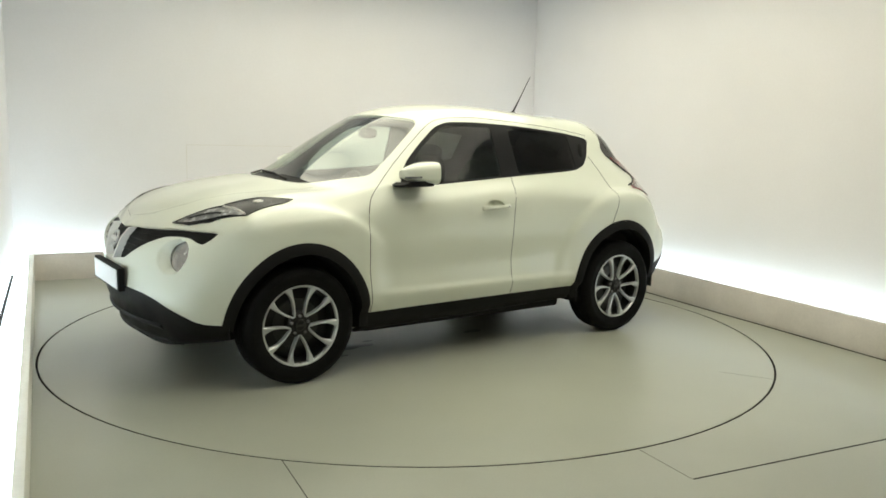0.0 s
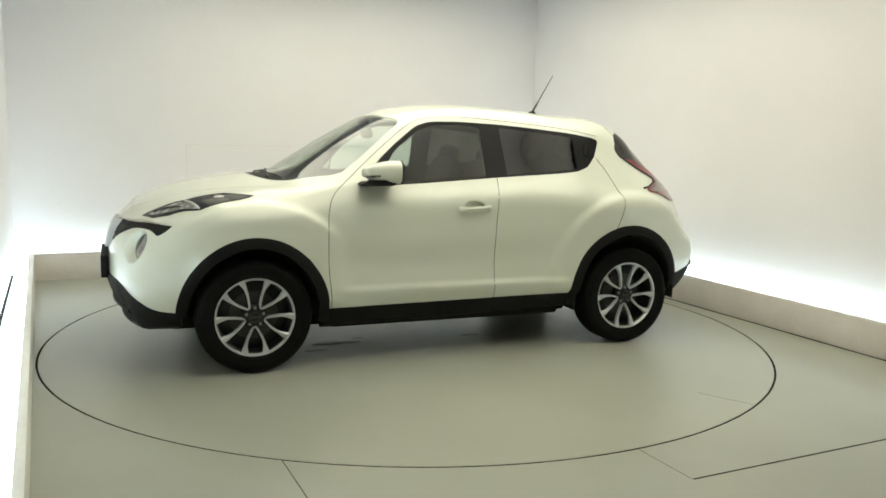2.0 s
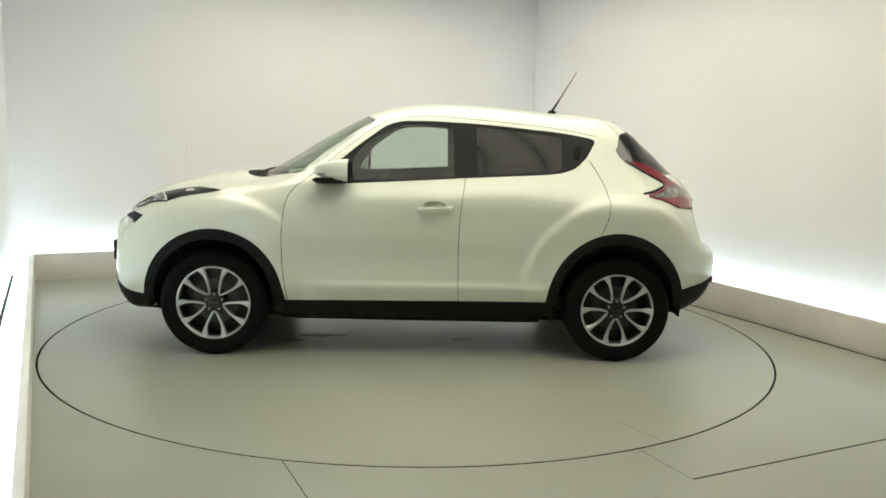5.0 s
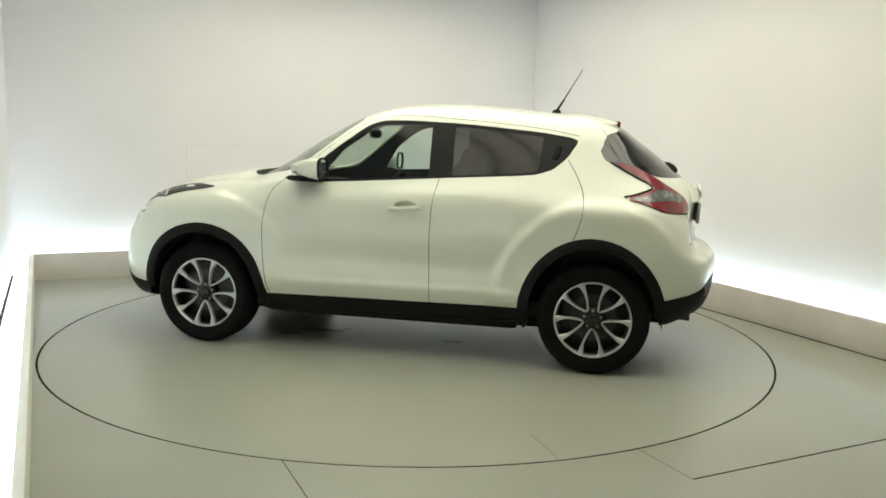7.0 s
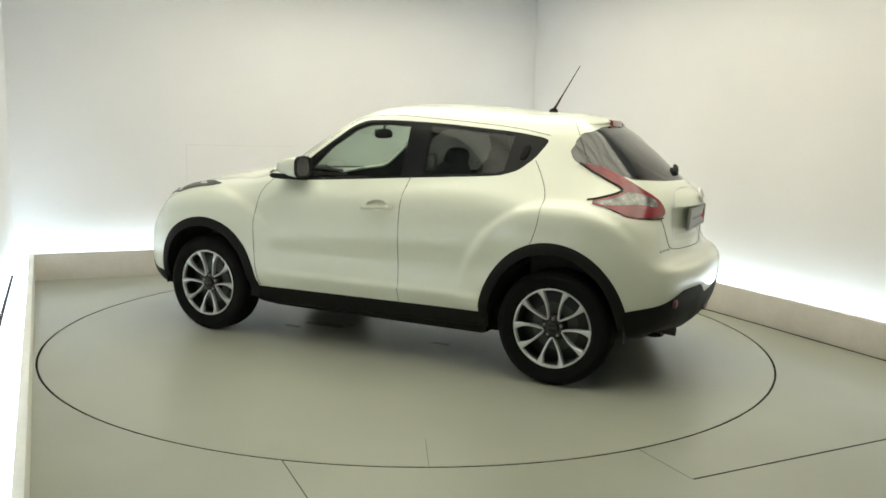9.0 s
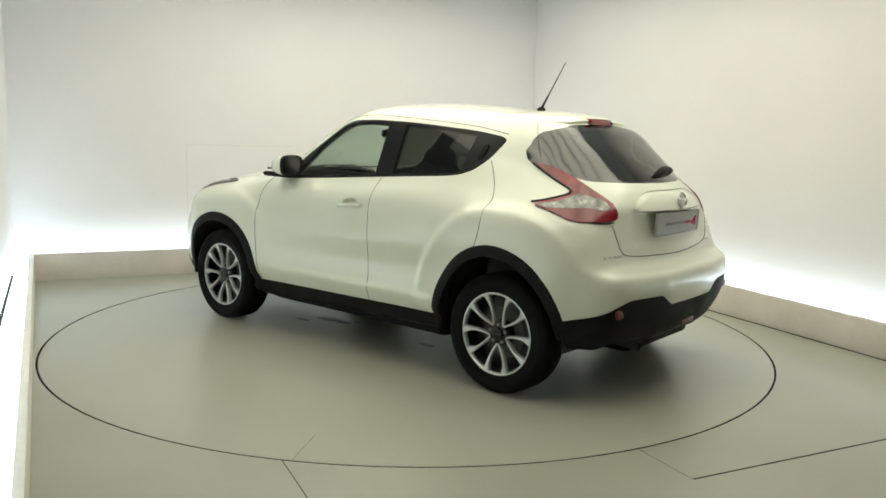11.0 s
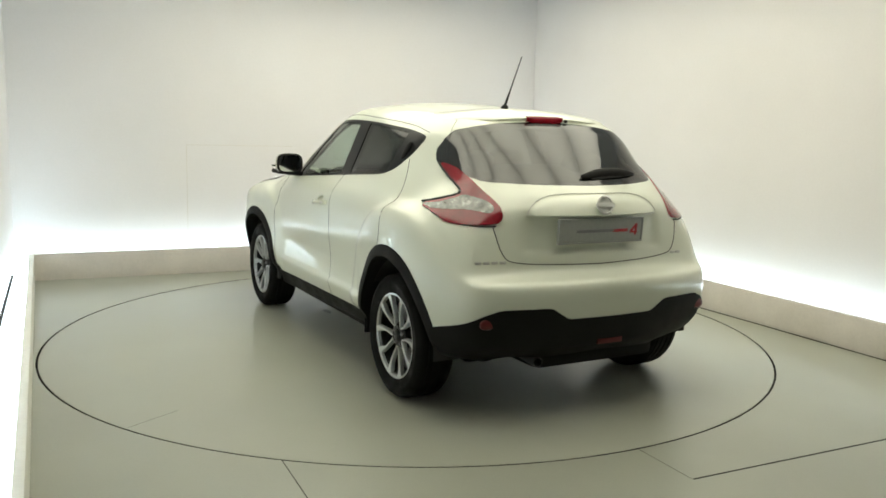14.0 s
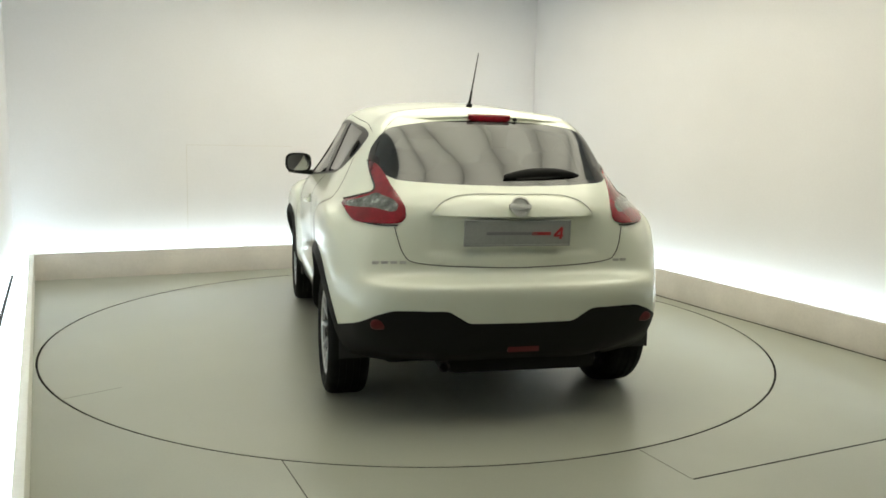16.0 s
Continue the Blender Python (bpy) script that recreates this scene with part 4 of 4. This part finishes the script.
def text_bars(name, mat, parent, bars, place, label):
    """Plain bars that stand for small lettering; (y0, z0, y1, z1) on the tail."""
    bm = bmesh.new()
    for y0, z0, y1, z1 in bars:
        box(bm, (-.002, y0, z0), (.002, y1, z1), .0015, place)
    return part(name, bm, mat, parent, label)


def build_car():
    car = tagged(new("car", None), "pearl white crossover car with black cladding, standing on the turntable", "car")
    sk = cut_skin()
    panel_object("body", sk, "body", (1, -1), PAINT, car, "pearl white painted body shell", depth=.018)
    panel_object("bonnet", sk, "bonnet", (1, -1), PAINT, car, "white painted bonnet", depth=.02)
    gate = panel_object("tailgate", sk, "tailgate", (1, -1), PAINT, car, "white painted tailgate", depth=.02)
    panel_object("lower_cladding", sk, "cladding", (1, -1), BLACK, car, "black textured plastic sill and bumper cladding", lift=.004, depth=.02)
    panel_object("cowl", sk, "cowl", (1, -1), BLACK, car, "black plastic cowl at the windscreen's foot", lift=-.006, depth=.02)
    panel_object("windscreen", sk, "windscreen", (1, -1), GLASS_SCREEN, car, "clear curved windscreen", lift=-.004)
    panel_object("window_border", sk, "tail_glass", (1, -1), PILLAR, gate, "black printed border under the rear glass", lift=-.006)
    panel_object("rear_window", sk, ["tail_glass", "tail_pane"], (1, -1), GLASS_REAR, gate, "dark tinted rear window wrapping round the tail", lift=-.001)
    grille = panel_object("grille", sk, "grille", (1, -1), BLACK, car, "black upper grille", lift=-.02)
    inner = panel_object("cabin_lining", sk, ["body", "front_door", "rear_door", "pillar_trim", "tailgate"], (1, -1), LINING, car, "dark inner lining of doors and roof", lift=-.030, flip=True)
    for s in (1, -1):
        door = panel_object("front_door", sk, "front_door", (s,), PAINT, car, "white painted front door", depth=.018)
        panel_object("window_trim", sk, "pillar_trim", (s,), PILLAR, door, "black window surround and pillar", lift=-.001, depth=.01)
        panel_object("door_window", sk, "front_glass", (s,), GLASS, door, "clear front door window", lift=-.005)
        build_handle(door, s)
        rear = panel_object("rear_door", sk, "rear_door", (s,), PAINT, car, "white painted rear door with a hidden handle", depth=.018)
        panel_object("door_window", sk, "rear_glass", (s,), GLASS_DARK, rear, "dark tinted rear door window", lift=-.005)
        bm = bmesh.new()
        q = on_side(-1.0, 1.315, .004)
        blob(bm, (-1.0, s * q.y, 1.315), (.022, .010, .055), 2.6, pose(0, 0, 0, 25 * s, -14, 0).to_3x3())
        part("door_handle", bm, BLACK, rear, "black hidden handle in the window corner")
        blade = panel_object("headlight", sk, "upper_lamp", (s,), SMOKE_LENS, car, "smoked slanting lamp on the wing", lift=.003, depth=.03)
        panel_object("lens", sk, "lamp_wedge", (s,), LAMP_SILVER, blade, "silver front wedge of the lamp", lift=.002, depth=.03)
        for name, line, mat, size, text in (("gasket", UPPER_LAMP + UPPER_LAMP[:1], SEAL, .003, "black edge of the lamp"), ("divider", [(1.625, .648), (1.595, .715), (1.56, .800)], LETTER, .007, "pale bar across the lamp"), ("inner_blade", [(1.79, .553), (1.70, .655), (1.66, .715)], SEAL, .006, "dark rib inside the lamp")):
            pts = [on_top(x, y, .002) for x, y in dense(smooth_line(line, 2) if name != "gasket" else line, .03)]
            bm = bmesh.new()
            tube(bm, [(p.x, p.y * s, p.z) for p in pts], size, 6)
            part(name, bm, mat, blade, text)
        q = on_top(1.44, .69)
        bm = bmesh.new()
        blob(bm, (q.x, q.y * s, q.z - .004), (.034, .018, .016), 2.2)
        part("projector", bm, CHROME, blade, "bright bulb housing under the smoked lens")
        tail = panel_object("tail_light", sk, "tail_lamp", (s,), RED, car, "red boomerang tail light", lift=.008, depth=.04)
        panel_object("lens", sk, "tail_clear", (s,), CLEAR_LENS, tail, "clear reversing lens", lift=.009, depth=.02)
        build_mirror(car, s)
    # shut lines
    line_on("door_seam", FRONT_DOOR[4:5] + FRONT_DOOR[3::-1][:3] + [(-.26, .37)], SHUT, car, on_side, label="dark shut line between the doors")
    line_on("door_seam", [(.69, 1.125), (.79, 1.05), (.83, .96), (.842, .80), (.84, .62), (.828, .5), (.81, .36)], SHUT, car, on_side, label="dark shut line before the front door")
    line_on("door_seam", [(.69, 1.125), (.45, 1.325), (.26, 1.468), (.15, 1.51), (-.08, 1.524), (-.31, 1.508), (-.52, 1.494), (-.90, 1.46), (-1.12, 1.418)], SHUT, car, on_side, label="dark line over the doors")
    line_on("door_seam", [(-1.07, 1.27), (-1.13, 1.18), (-1.18, 1.07), (-1.18, .95), (-1.14, .83), (-1.13, .81)], SHUT, car, on_side, label="dark shut line behind the rear door")
    line_on("tailgate_seam", [(0, .775), (.50, .785), (.56, .84), (.59, .965)], SHUT, car, on_rear, label="dark shut line of the tailgate", out=0)
    line_on("lamp_seal", [(.648, 1.264), (.653, 1.21), (.648, 1.165), (.648, 1.135), (.665, 1.114), (.745, 1.086), (.785, 1.068)], SEAL, car, on_rear, radius=.0065, label="black gasket of the tail light", out=.004)
    line_on("lamp_seal", [(.795, 1.04), (.79, 1.01), (.76, .983), (.65, .969), (.575, .973)], SEAL, car, on_rear, radius=.004, label="black gasket of the tail light", out=.004)
    line_on("spoiler_seam", [(-1.24, .50), (-1.30, .58), (-1.345, .62)], SHUT, car, on_top, radius=.002, label="thin joint of the roof spoiler")
    line_on("bonnet_seam", [(1.02, .53), (1.10, .56), (1.35, .50), (1.70, .42), (1.89, .30), (1.945, 0)], SHUT, car, on_top, radius=.0012, label="fine shut line of the bonnet")
    build_flare(FRONT_ARCH, car, -0.12, -0.02)
    build_flare(REAR_ARCH, car, 0.06, 0.10)
    # wheel wells, underbody
    bm = bmesh.new()
    box(bm, (-1.55, -.58, .22), (1.72, .58, .32), .03)
    box(bm, (-.80, -.74, .21), (.80, .74, .33), .03)
    box(bm, (-1.02, -.46, .165), (1.20, .46, .26), .03)
    box(bm, (-1.78, -.50, .21), (-1.42, .30, .34), .05)
    box(bm, (-1.32, -.66, .24), (-1.20, .66, .34), .03)
    part("underbody", bm, BLACK, car, "dark underbody pan")
    for x in (HUB_X, -HUB_X):
        for s in (1, -1):
            bm = bmesh.new()
            rings = []
            for a in np.linspace(-.1, math.pi + .1, 25):
                r = .405
                rings.append([(x - r * math.cos(a), s * y, HUB_Z + r * 1.03 * math.sin(a)) for y in (.50, .84)])
            sweep(bm, rings, closed_ring=False, caps=False)
            box(bm, (x - .40, min(s * .49, s * .51), .32), (x + .40, max(s * .49, s * .51), .74))
            part("wheel_well", bm, SEAL, car, "black wheel well liner")
            build_wheel(car, x, s)
    bm = bmesh.new()
    rings = []
    for x, z, r in ((-1.5, .295, .026), (-1.72, .295, .026), (-1.86, .285, .028), (-1.862, .285, .024), (-1.70, .295, .022)):
        rings.append([(x, .345 + r * math.cos(a), z + r * math.sin(a)) for a in np.linspace(0, 2 * math.pi, 17)[:-1]])
    sweep(bm, rings)
    part("exhaust_pipe", bm, STEEL, car, "steel exhaust tail pipe")
    for s in (1, -1):
        bm = bmesh.new()
        box(bm, (-.86, min(s * .70, s * .86), .255), (-.845, max(s * .70, s * .86), .34), .004)
        part("mud_flap", bm, BLACK, car)
    # front
    for s in (1, -1):
        # deep white cone round a recessed lamp
        rings = []
        for f in np.linspace(0, 1, 8):
            ring = []
            for y, z in ROUND_LAMP:
                p = on_rear(y, z, 0, True)
                g = 1 - .19 * f
                deep = .046 - .22 * (y - .637)
                ring.append((p.x - .001 - deep * f ** 1.8, s * (.637 + .030 * f + (y - .637) * g), .732 + .008 * f + (z - .732) * g))
            rings.append(ring)
        bm = bmesh.new()
        sweep(bm, rings, caps=False)
        lamp = part("round_headlight", bm, PAINT, car, "round headlight sunk in a white cone", 60)
        last = rings[-1]
        mid = sum((Vector(p) for p in last), Vector()) / len(last)
        bm = bmesh.new()
        sweep(bm, [[tuple(mid + (Vector(p) - mid) * k + Vector((dx, 0, 0))) for p in last] for k, dx in ((1.0, -.004), (.80, -.03), (.45, -.055), (.12, -.06))])
        part("reflector", bm, LAMP_BOWL, lamp, "silver lamp reflector", 60)
        bm = bmesh.new()
        blob(bm, mid + Vector((-.035, 0, 0)), (.03, .026, .026), 2.4)
        part("bulb_shield", bm, CHROME, lamp, "bright shield before the bulb")
        bm = bmesh.new()
        sweep(bm, [[tuple(mid + (Vector(p) - mid) * k + Vector((dx, 0, 0))) for p in last] for k, dx in ((.99, .0), (.8, .012), (.45, .022), (.05, .025))], caps=False)
        part("lens", bm, LENS_GLASS, lamp, "clear domed lens", 60)
        # chrome V of the grille
        bm = bmesh.new()
        rings = []
        for y, z in ((.165, .842), (.14, .79), (.10, .70), (.075, .665)):
            p = on_rear(y, z, .004, True)
            rings.append([(p.x - .02, s * (p.y - .022), p.z), (p.x + .018, s * (p.y - .014), p.z), (p.x + .018, s * (p.y + .014), p.z), (p.x - .02, s * (p.y + .022), p.z)])
        sweep(bm, rings)
        part("chrome_bar", bm, CHROME, grille, "chrome bar of the grille's V")
    for z in (.70, .735, .77, .805, .835):
        bm = bmesh.new()
        pts = [on_rear(y, z, -.017, True) for y in np.linspace(0, .55 if z > .79 else .35, 18)]
        tube(bm, [(p.x, -p.y, p.z) for p in reversed(pts[1:])] + [tuple(p) for p in pts], .005, 6)
        part("grille_bar", bm, BLACK, grille)
    bm = bmesh.new()
    p = on_rear(0, .765, .012, True)
    lathe(bm, [(.050, -.006), (.052, .004), (.045, .006), (.043, -.006)], 36)
    box(bm, (-.06, -.004, -.012), (.06, .008, .012), .003)
    badge = part("badge", bm, CHROME, car, "round chrome badge")
    badge.matrix_local = Matrix.Translation(p) @ Vector((1, 0, .35)).normalized().to_track_quat("Y", "Z").to_matrix().to_4x4()
    bm = bmesh.new()
    box(bm, (2.055, -.28, .50), (2.092, .28, .632), .005)
    holder = part("plate_holder", bm, BLACK, car, "black number plate holder")
    bm = bmesh.new()
    box(bm, (2.093, -.262, .512), (2.097, .262, .62), .002)
    part("number_plate", bm, PLATE, holder, "blank white number plate")
    bm = bmesh.new()
    rings = []
    for y in np.linspace(-.55, .55, 23):
        p = on_rear(abs(y), .36, 0, True)
        q = on_rear(abs(y), .245, 0, True)
        rings.append([(p.x + .008, y, .355), (p.x + .012, y, .34), (p.x - .03, y, .31), (q.x + .012, y, .262), (q.x + .02, y, .245), (q.x - .04, y, .225), (p.x - .08, y, .34)])
    sweep(bm, rings)
    part("lower_intake", bm, BLACK, car, "black slatted lower air intake", 40)
    for y0, y1 in ((.30, -.25), (-.25, -.62)):
        bm = bmesh.new()
        a = on_top(1.10, abs(y0), .002)
        b = on_top(1.02 if abs(y1) < .5 else .85, abs(y1), .002)
        tube(bm, [(a.x, y0, a.z), ((a.x + b.x) / 2, (y0 + y1) / 2, on_top((a.x + b.x) / 2, abs(y0 + y1) / 2, .002).z), (b.x, y1, b.z)], .006, 6)
        part("wiper", bm, SEAL, car, "black windscreen wiper")
    # roof antenna
    bm = bmesh.new()
    p = on_top(-.93, 0)
    blob(bm, (p.x, 0, p.z + .008), (.030, .016, .018), 2.2)
    ant = part("antenna", bm, BLACK, car, "black antenna foot on the roof")
    bm = bmesh.new()
    tube(bm, [(p.x, 0, p.z + .015), (p.x - .045, 0, p.z + .09)], .0085, 8, taper=.006)
    tube(bm, [(p.x - .045, 0, p.z + .09), (p.x - .165, 0, p.z + .295)], .0045, 8, taper=.0022)
    part("whip", bm, BLACK, ant, "thin black whip")
    # tail
    bm = bmesh.new()
    rings = []
    for y in np.linspace(-.5, .5, 33):
        a = abs(y)
        f = max(0.0, 1 - (a / .52) ** 4)
        q = on_top(-1.24, a)
        xe = -1.262 - .082 * f + .10 * a * a
        ze = q.z - .010 - .016 * f
        rings.append([(-1.16, y, on_top(-1.16, a).z + .001), (-1.24, y, q.z + .004), (xe, y, ze + .004), (xe - .008 * f, y, ze - .004), (xe + .014 * f, y, ze - .034), (xe + .026, y, ze - .042), (xe + .09, y, ze - .046)])
    sweep(bm, rings)
    part("roof_spoiler", bm, PAINT, gate, "white roof spoiler lip over the rear window", 40)
    bm = bmesh.new()
    rings = []
    edge = on_top(-1.24, 0).z - .026
    for y in np.linspace(-.112, .122, 13):
        g = 1 - .25 * abs((y - .005) / .117) ** 6
        x = -1.352 + .20 * y * y
        rings.append([(x + .04, y, edge + .010 * g), (x - .006, y, edge + .008 * g), (x - .014, y, edge), (x - .012, y, edge - .030 * g), (x + .04, y, edge - .036 * g)])
    sweep(bm, rings)
    part("brake_light", bm, RED, gate, "red high brake light in the spoiler's edge", 50)
    bm = bmesh.new()
    blob(bm, (-1.350, -.142, edge - .016), (.010, .012, .010), 2.2)
    part("washer_nozzle", bm, SEAL, gate, "small black washer nozzle")
    # moulding above the plate, arched on top
    bm = bmesh.new()
    rings, arc = [], []
    for y in np.linspace(-.415, .415, 41):
        a = abs(y) / .415
        f, top = 1 - a ** 8, 1.030 + .098 * max(0.0, 1 - a ** 5) ** .8
        q, w = on_rear(abs(y), 1.03), on_rear(abs(y), top)
        m = on_rear(abs(y), (1.03 + top) / 2)
        arc.append((w.x - .003, y, w.z + .002))
        rings.append([(q.x + .03, y, 1.018), (q.x - .018 * f, y, 1.019), (q.x - .003 - .024 * f, y, 1.026), (m.x - .002 - .013 * f, y, m.z), (w.x - .004 * f, y, top), (w.x + .02, y, top)])
    sweep(bm, rings)
    part("garnish", bm, PAINT, gate, "white arched moulding over the number plate", 50)
    bm = bmesh.new()
    tube(bm, arc, .0022, 6)
    part("garnish_seam", bm, LETTER, gate, "fine grey joint over the moulding")
    bm = bmesh.new()
    lathe(bm, [(.048, -.004), (.050, .006), (.041, .009), (.039, -.004)], 36)
    box(bm, (-.056, -.002, -.011), (.056, .011, .011), .003)
    lathe(bm, [(.042, .001), (.0005, .003)], 36)
    bmesh.ops.recalc_face_normals(bm, faces=bm.faces[:])
    b = part("badge", bm, CHROME, gate, "round chrome badge")
    q = on_rear(0, 1.075)
    b.matrix_local = Matrix.Translation((q.x - .024, 0, 1.075)) @ Vector((-1, 0, .25)).normalized().to_track_quat("Y", "Z").to_matrix().to_4x4()
    q, w = on_rear(0, .90), on_rear(0, 1.01)
    tilt = math.degrees(math.atan2(w.x - q.x, .11))
    pm = pose((q.x + w.x) / 2 - .012, 0, .945, 0, tilt, 0)
    bm = bmesh.new()
    box(bm, (-.005, -.262, -.056), (.010, .262, .056), .003, pm)
    plate = part("number_plate", bm, PLATE_GREY, gate, "pale grey number plate with a dealer's print")
    bm = bmesh.new()
    for lo, hi in (((-.27, -.064), (.27, -.056)), ((-.27, .056), (.27, .064)), ((-.27, -.056), (-.262, .056)), ((.262, -.056), (.27, .056))):
        box(bm, (-.009, lo[0], lo[1]), (.008, hi[0], hi[1]), .002, pm)
    part("frame", bm, PLATE_GREY, plate)
    text_bars("print", BAR_GREY, plate, [(-.10, -.008, .16, .006)], pm @ pose(-.0065, 0, 0), "grey printed bar")
    text_bars("print", BAR_RED, plate, [(-.168, -.010, -.07, .006)], pm @ pose(-.0065, 0, 0), "red printed bar")
    bm = bmesh.new()
    for a, b in (((-.219, -.028), (-.225, .029)), ((-.225, .029), (-.186, -.012)), ((-.184, -.012), (-.231, -.012))):
        d = Vector((b[0] - a[0], b[1] - a[1]))
        o = Vector((-d.y, d.x)).normalized() * .005
        ring = [(a[0] + o.x, a[1] + o.y), (b[0] + o.x, b[1] + o.y), (b[0] - o.x, b[1] - o.y), (a[0] - o.x, a[1] - o.y)]
        sweep(bm, [[tuple(pm @ Vector((x, u, v))) for u, v in ring] for x in (-.0095, -.004)])
    part("print", bm, BAR_RED, plate, "large red figure 4")
    for y, z, w in ((.62, .80, .085), (-.57, .80, .045)):
        q = on_rear(abs(y), z)
        qa = on_rear(abs(y) + .03, z)
        yaw = math.degrees(math.atan2(qa.x - q.x, .03)) * (1 if y > 0 else -1)
        bm = bmesh.new()
        for i in range(4 if y > 0 else 2):
            o = (i - 1.5) * .044 if y > 0 else (i - .5) * .04
            box(bm, (-.003, o - .016, -.007), (.003, o + .016, .007), .002)
        e = part("lettering", bm, LETTER, car, "silver lettering drawn as bars")
        e.matrix_local = pose(q.x, y, z, 0, 0, -yaw)
    # rear wiper: a broad moulded arm lying along the foot of the glass
    bm = bmesh.new()
    rings = []
    for f in np.linspace(0, 1, 19):
        y = .035 - .425 * f
        z = 1.203 + .030 * math.sin(min(1, f * 1.5) * math.pi / 2) - .012 * f
        h = (.010 + .020 * math.sin(min(1, f * 2.2 + .15) * math.pi / 2)) * (1 - f ** 6 * .85)
        q = on_rear(abs(y), z, .004)
        rings.append([(q.x - .002 - (.012 + .018 * math.sin(f * math.pi) ** .6) * max(0, math.cos(a)), y, z + h * math.sin(a)) for a in np.linspace(-math.pi / 2 - .5, math.pi / 2 + .5, 11)])
    sweep(bm, rings)
    wiper = part("rear_wiper", bm, BLACK, gate, "black moulded rear wiper", 50)
    bm = bmesh.new()
    tube(bm, [(on_rear(a, 1.196 + .05 * a, .006).x, -a, 1.196 + .05 * a) for a in np.linspace(.03, .40, 12)], .006, 6)
    part("blade", bm, SEAL, wiper, "rubber wiper blade")
    for s in (1, -1):
        q = on_rear(.675, .52)
        bm = bmesh.new()
        blob(bm, (q.x + .002, s * .675, .52), (.012, .045, .026), 2.6)
        part("reflector", bm, RED_DULL, car, "dark red rear reflector in the black bumper")
    q = on_rear(.1, .39)
    bm = bmesh.new()
    box(bm, (q.x - .012, -.10, .375), (q.x + .02, .06, .405), .006)
    part("fog_light", bm, RED_DULL, car, "dark red rear fog light low in the bumper")
    build_interior(car)
    return car


car = build_car()


# ---------------------------------------------------------------- motion
CAR_OFFSET = Vector((-0.029, -0.110, 0))


def heading(t):
    """The turntable's turn, in degrees, as it slows and quickens a little."""
    return 213.313 - 6.74622 * t - 0.0018837 * t * t - 0.00073520 * t ** 3


def motions():
    times = [0.5 * k for k in range(33)]
    walk(turntable, [(t, pose(0, 0, 0, 0, 0, heading(t))) for t in times])
    walk(car, [(t, pose(0, 0, 0, 0, 0, heading(t)) @ Matrix.Translation(CAR_OFFSET)) for t in times])


motions()
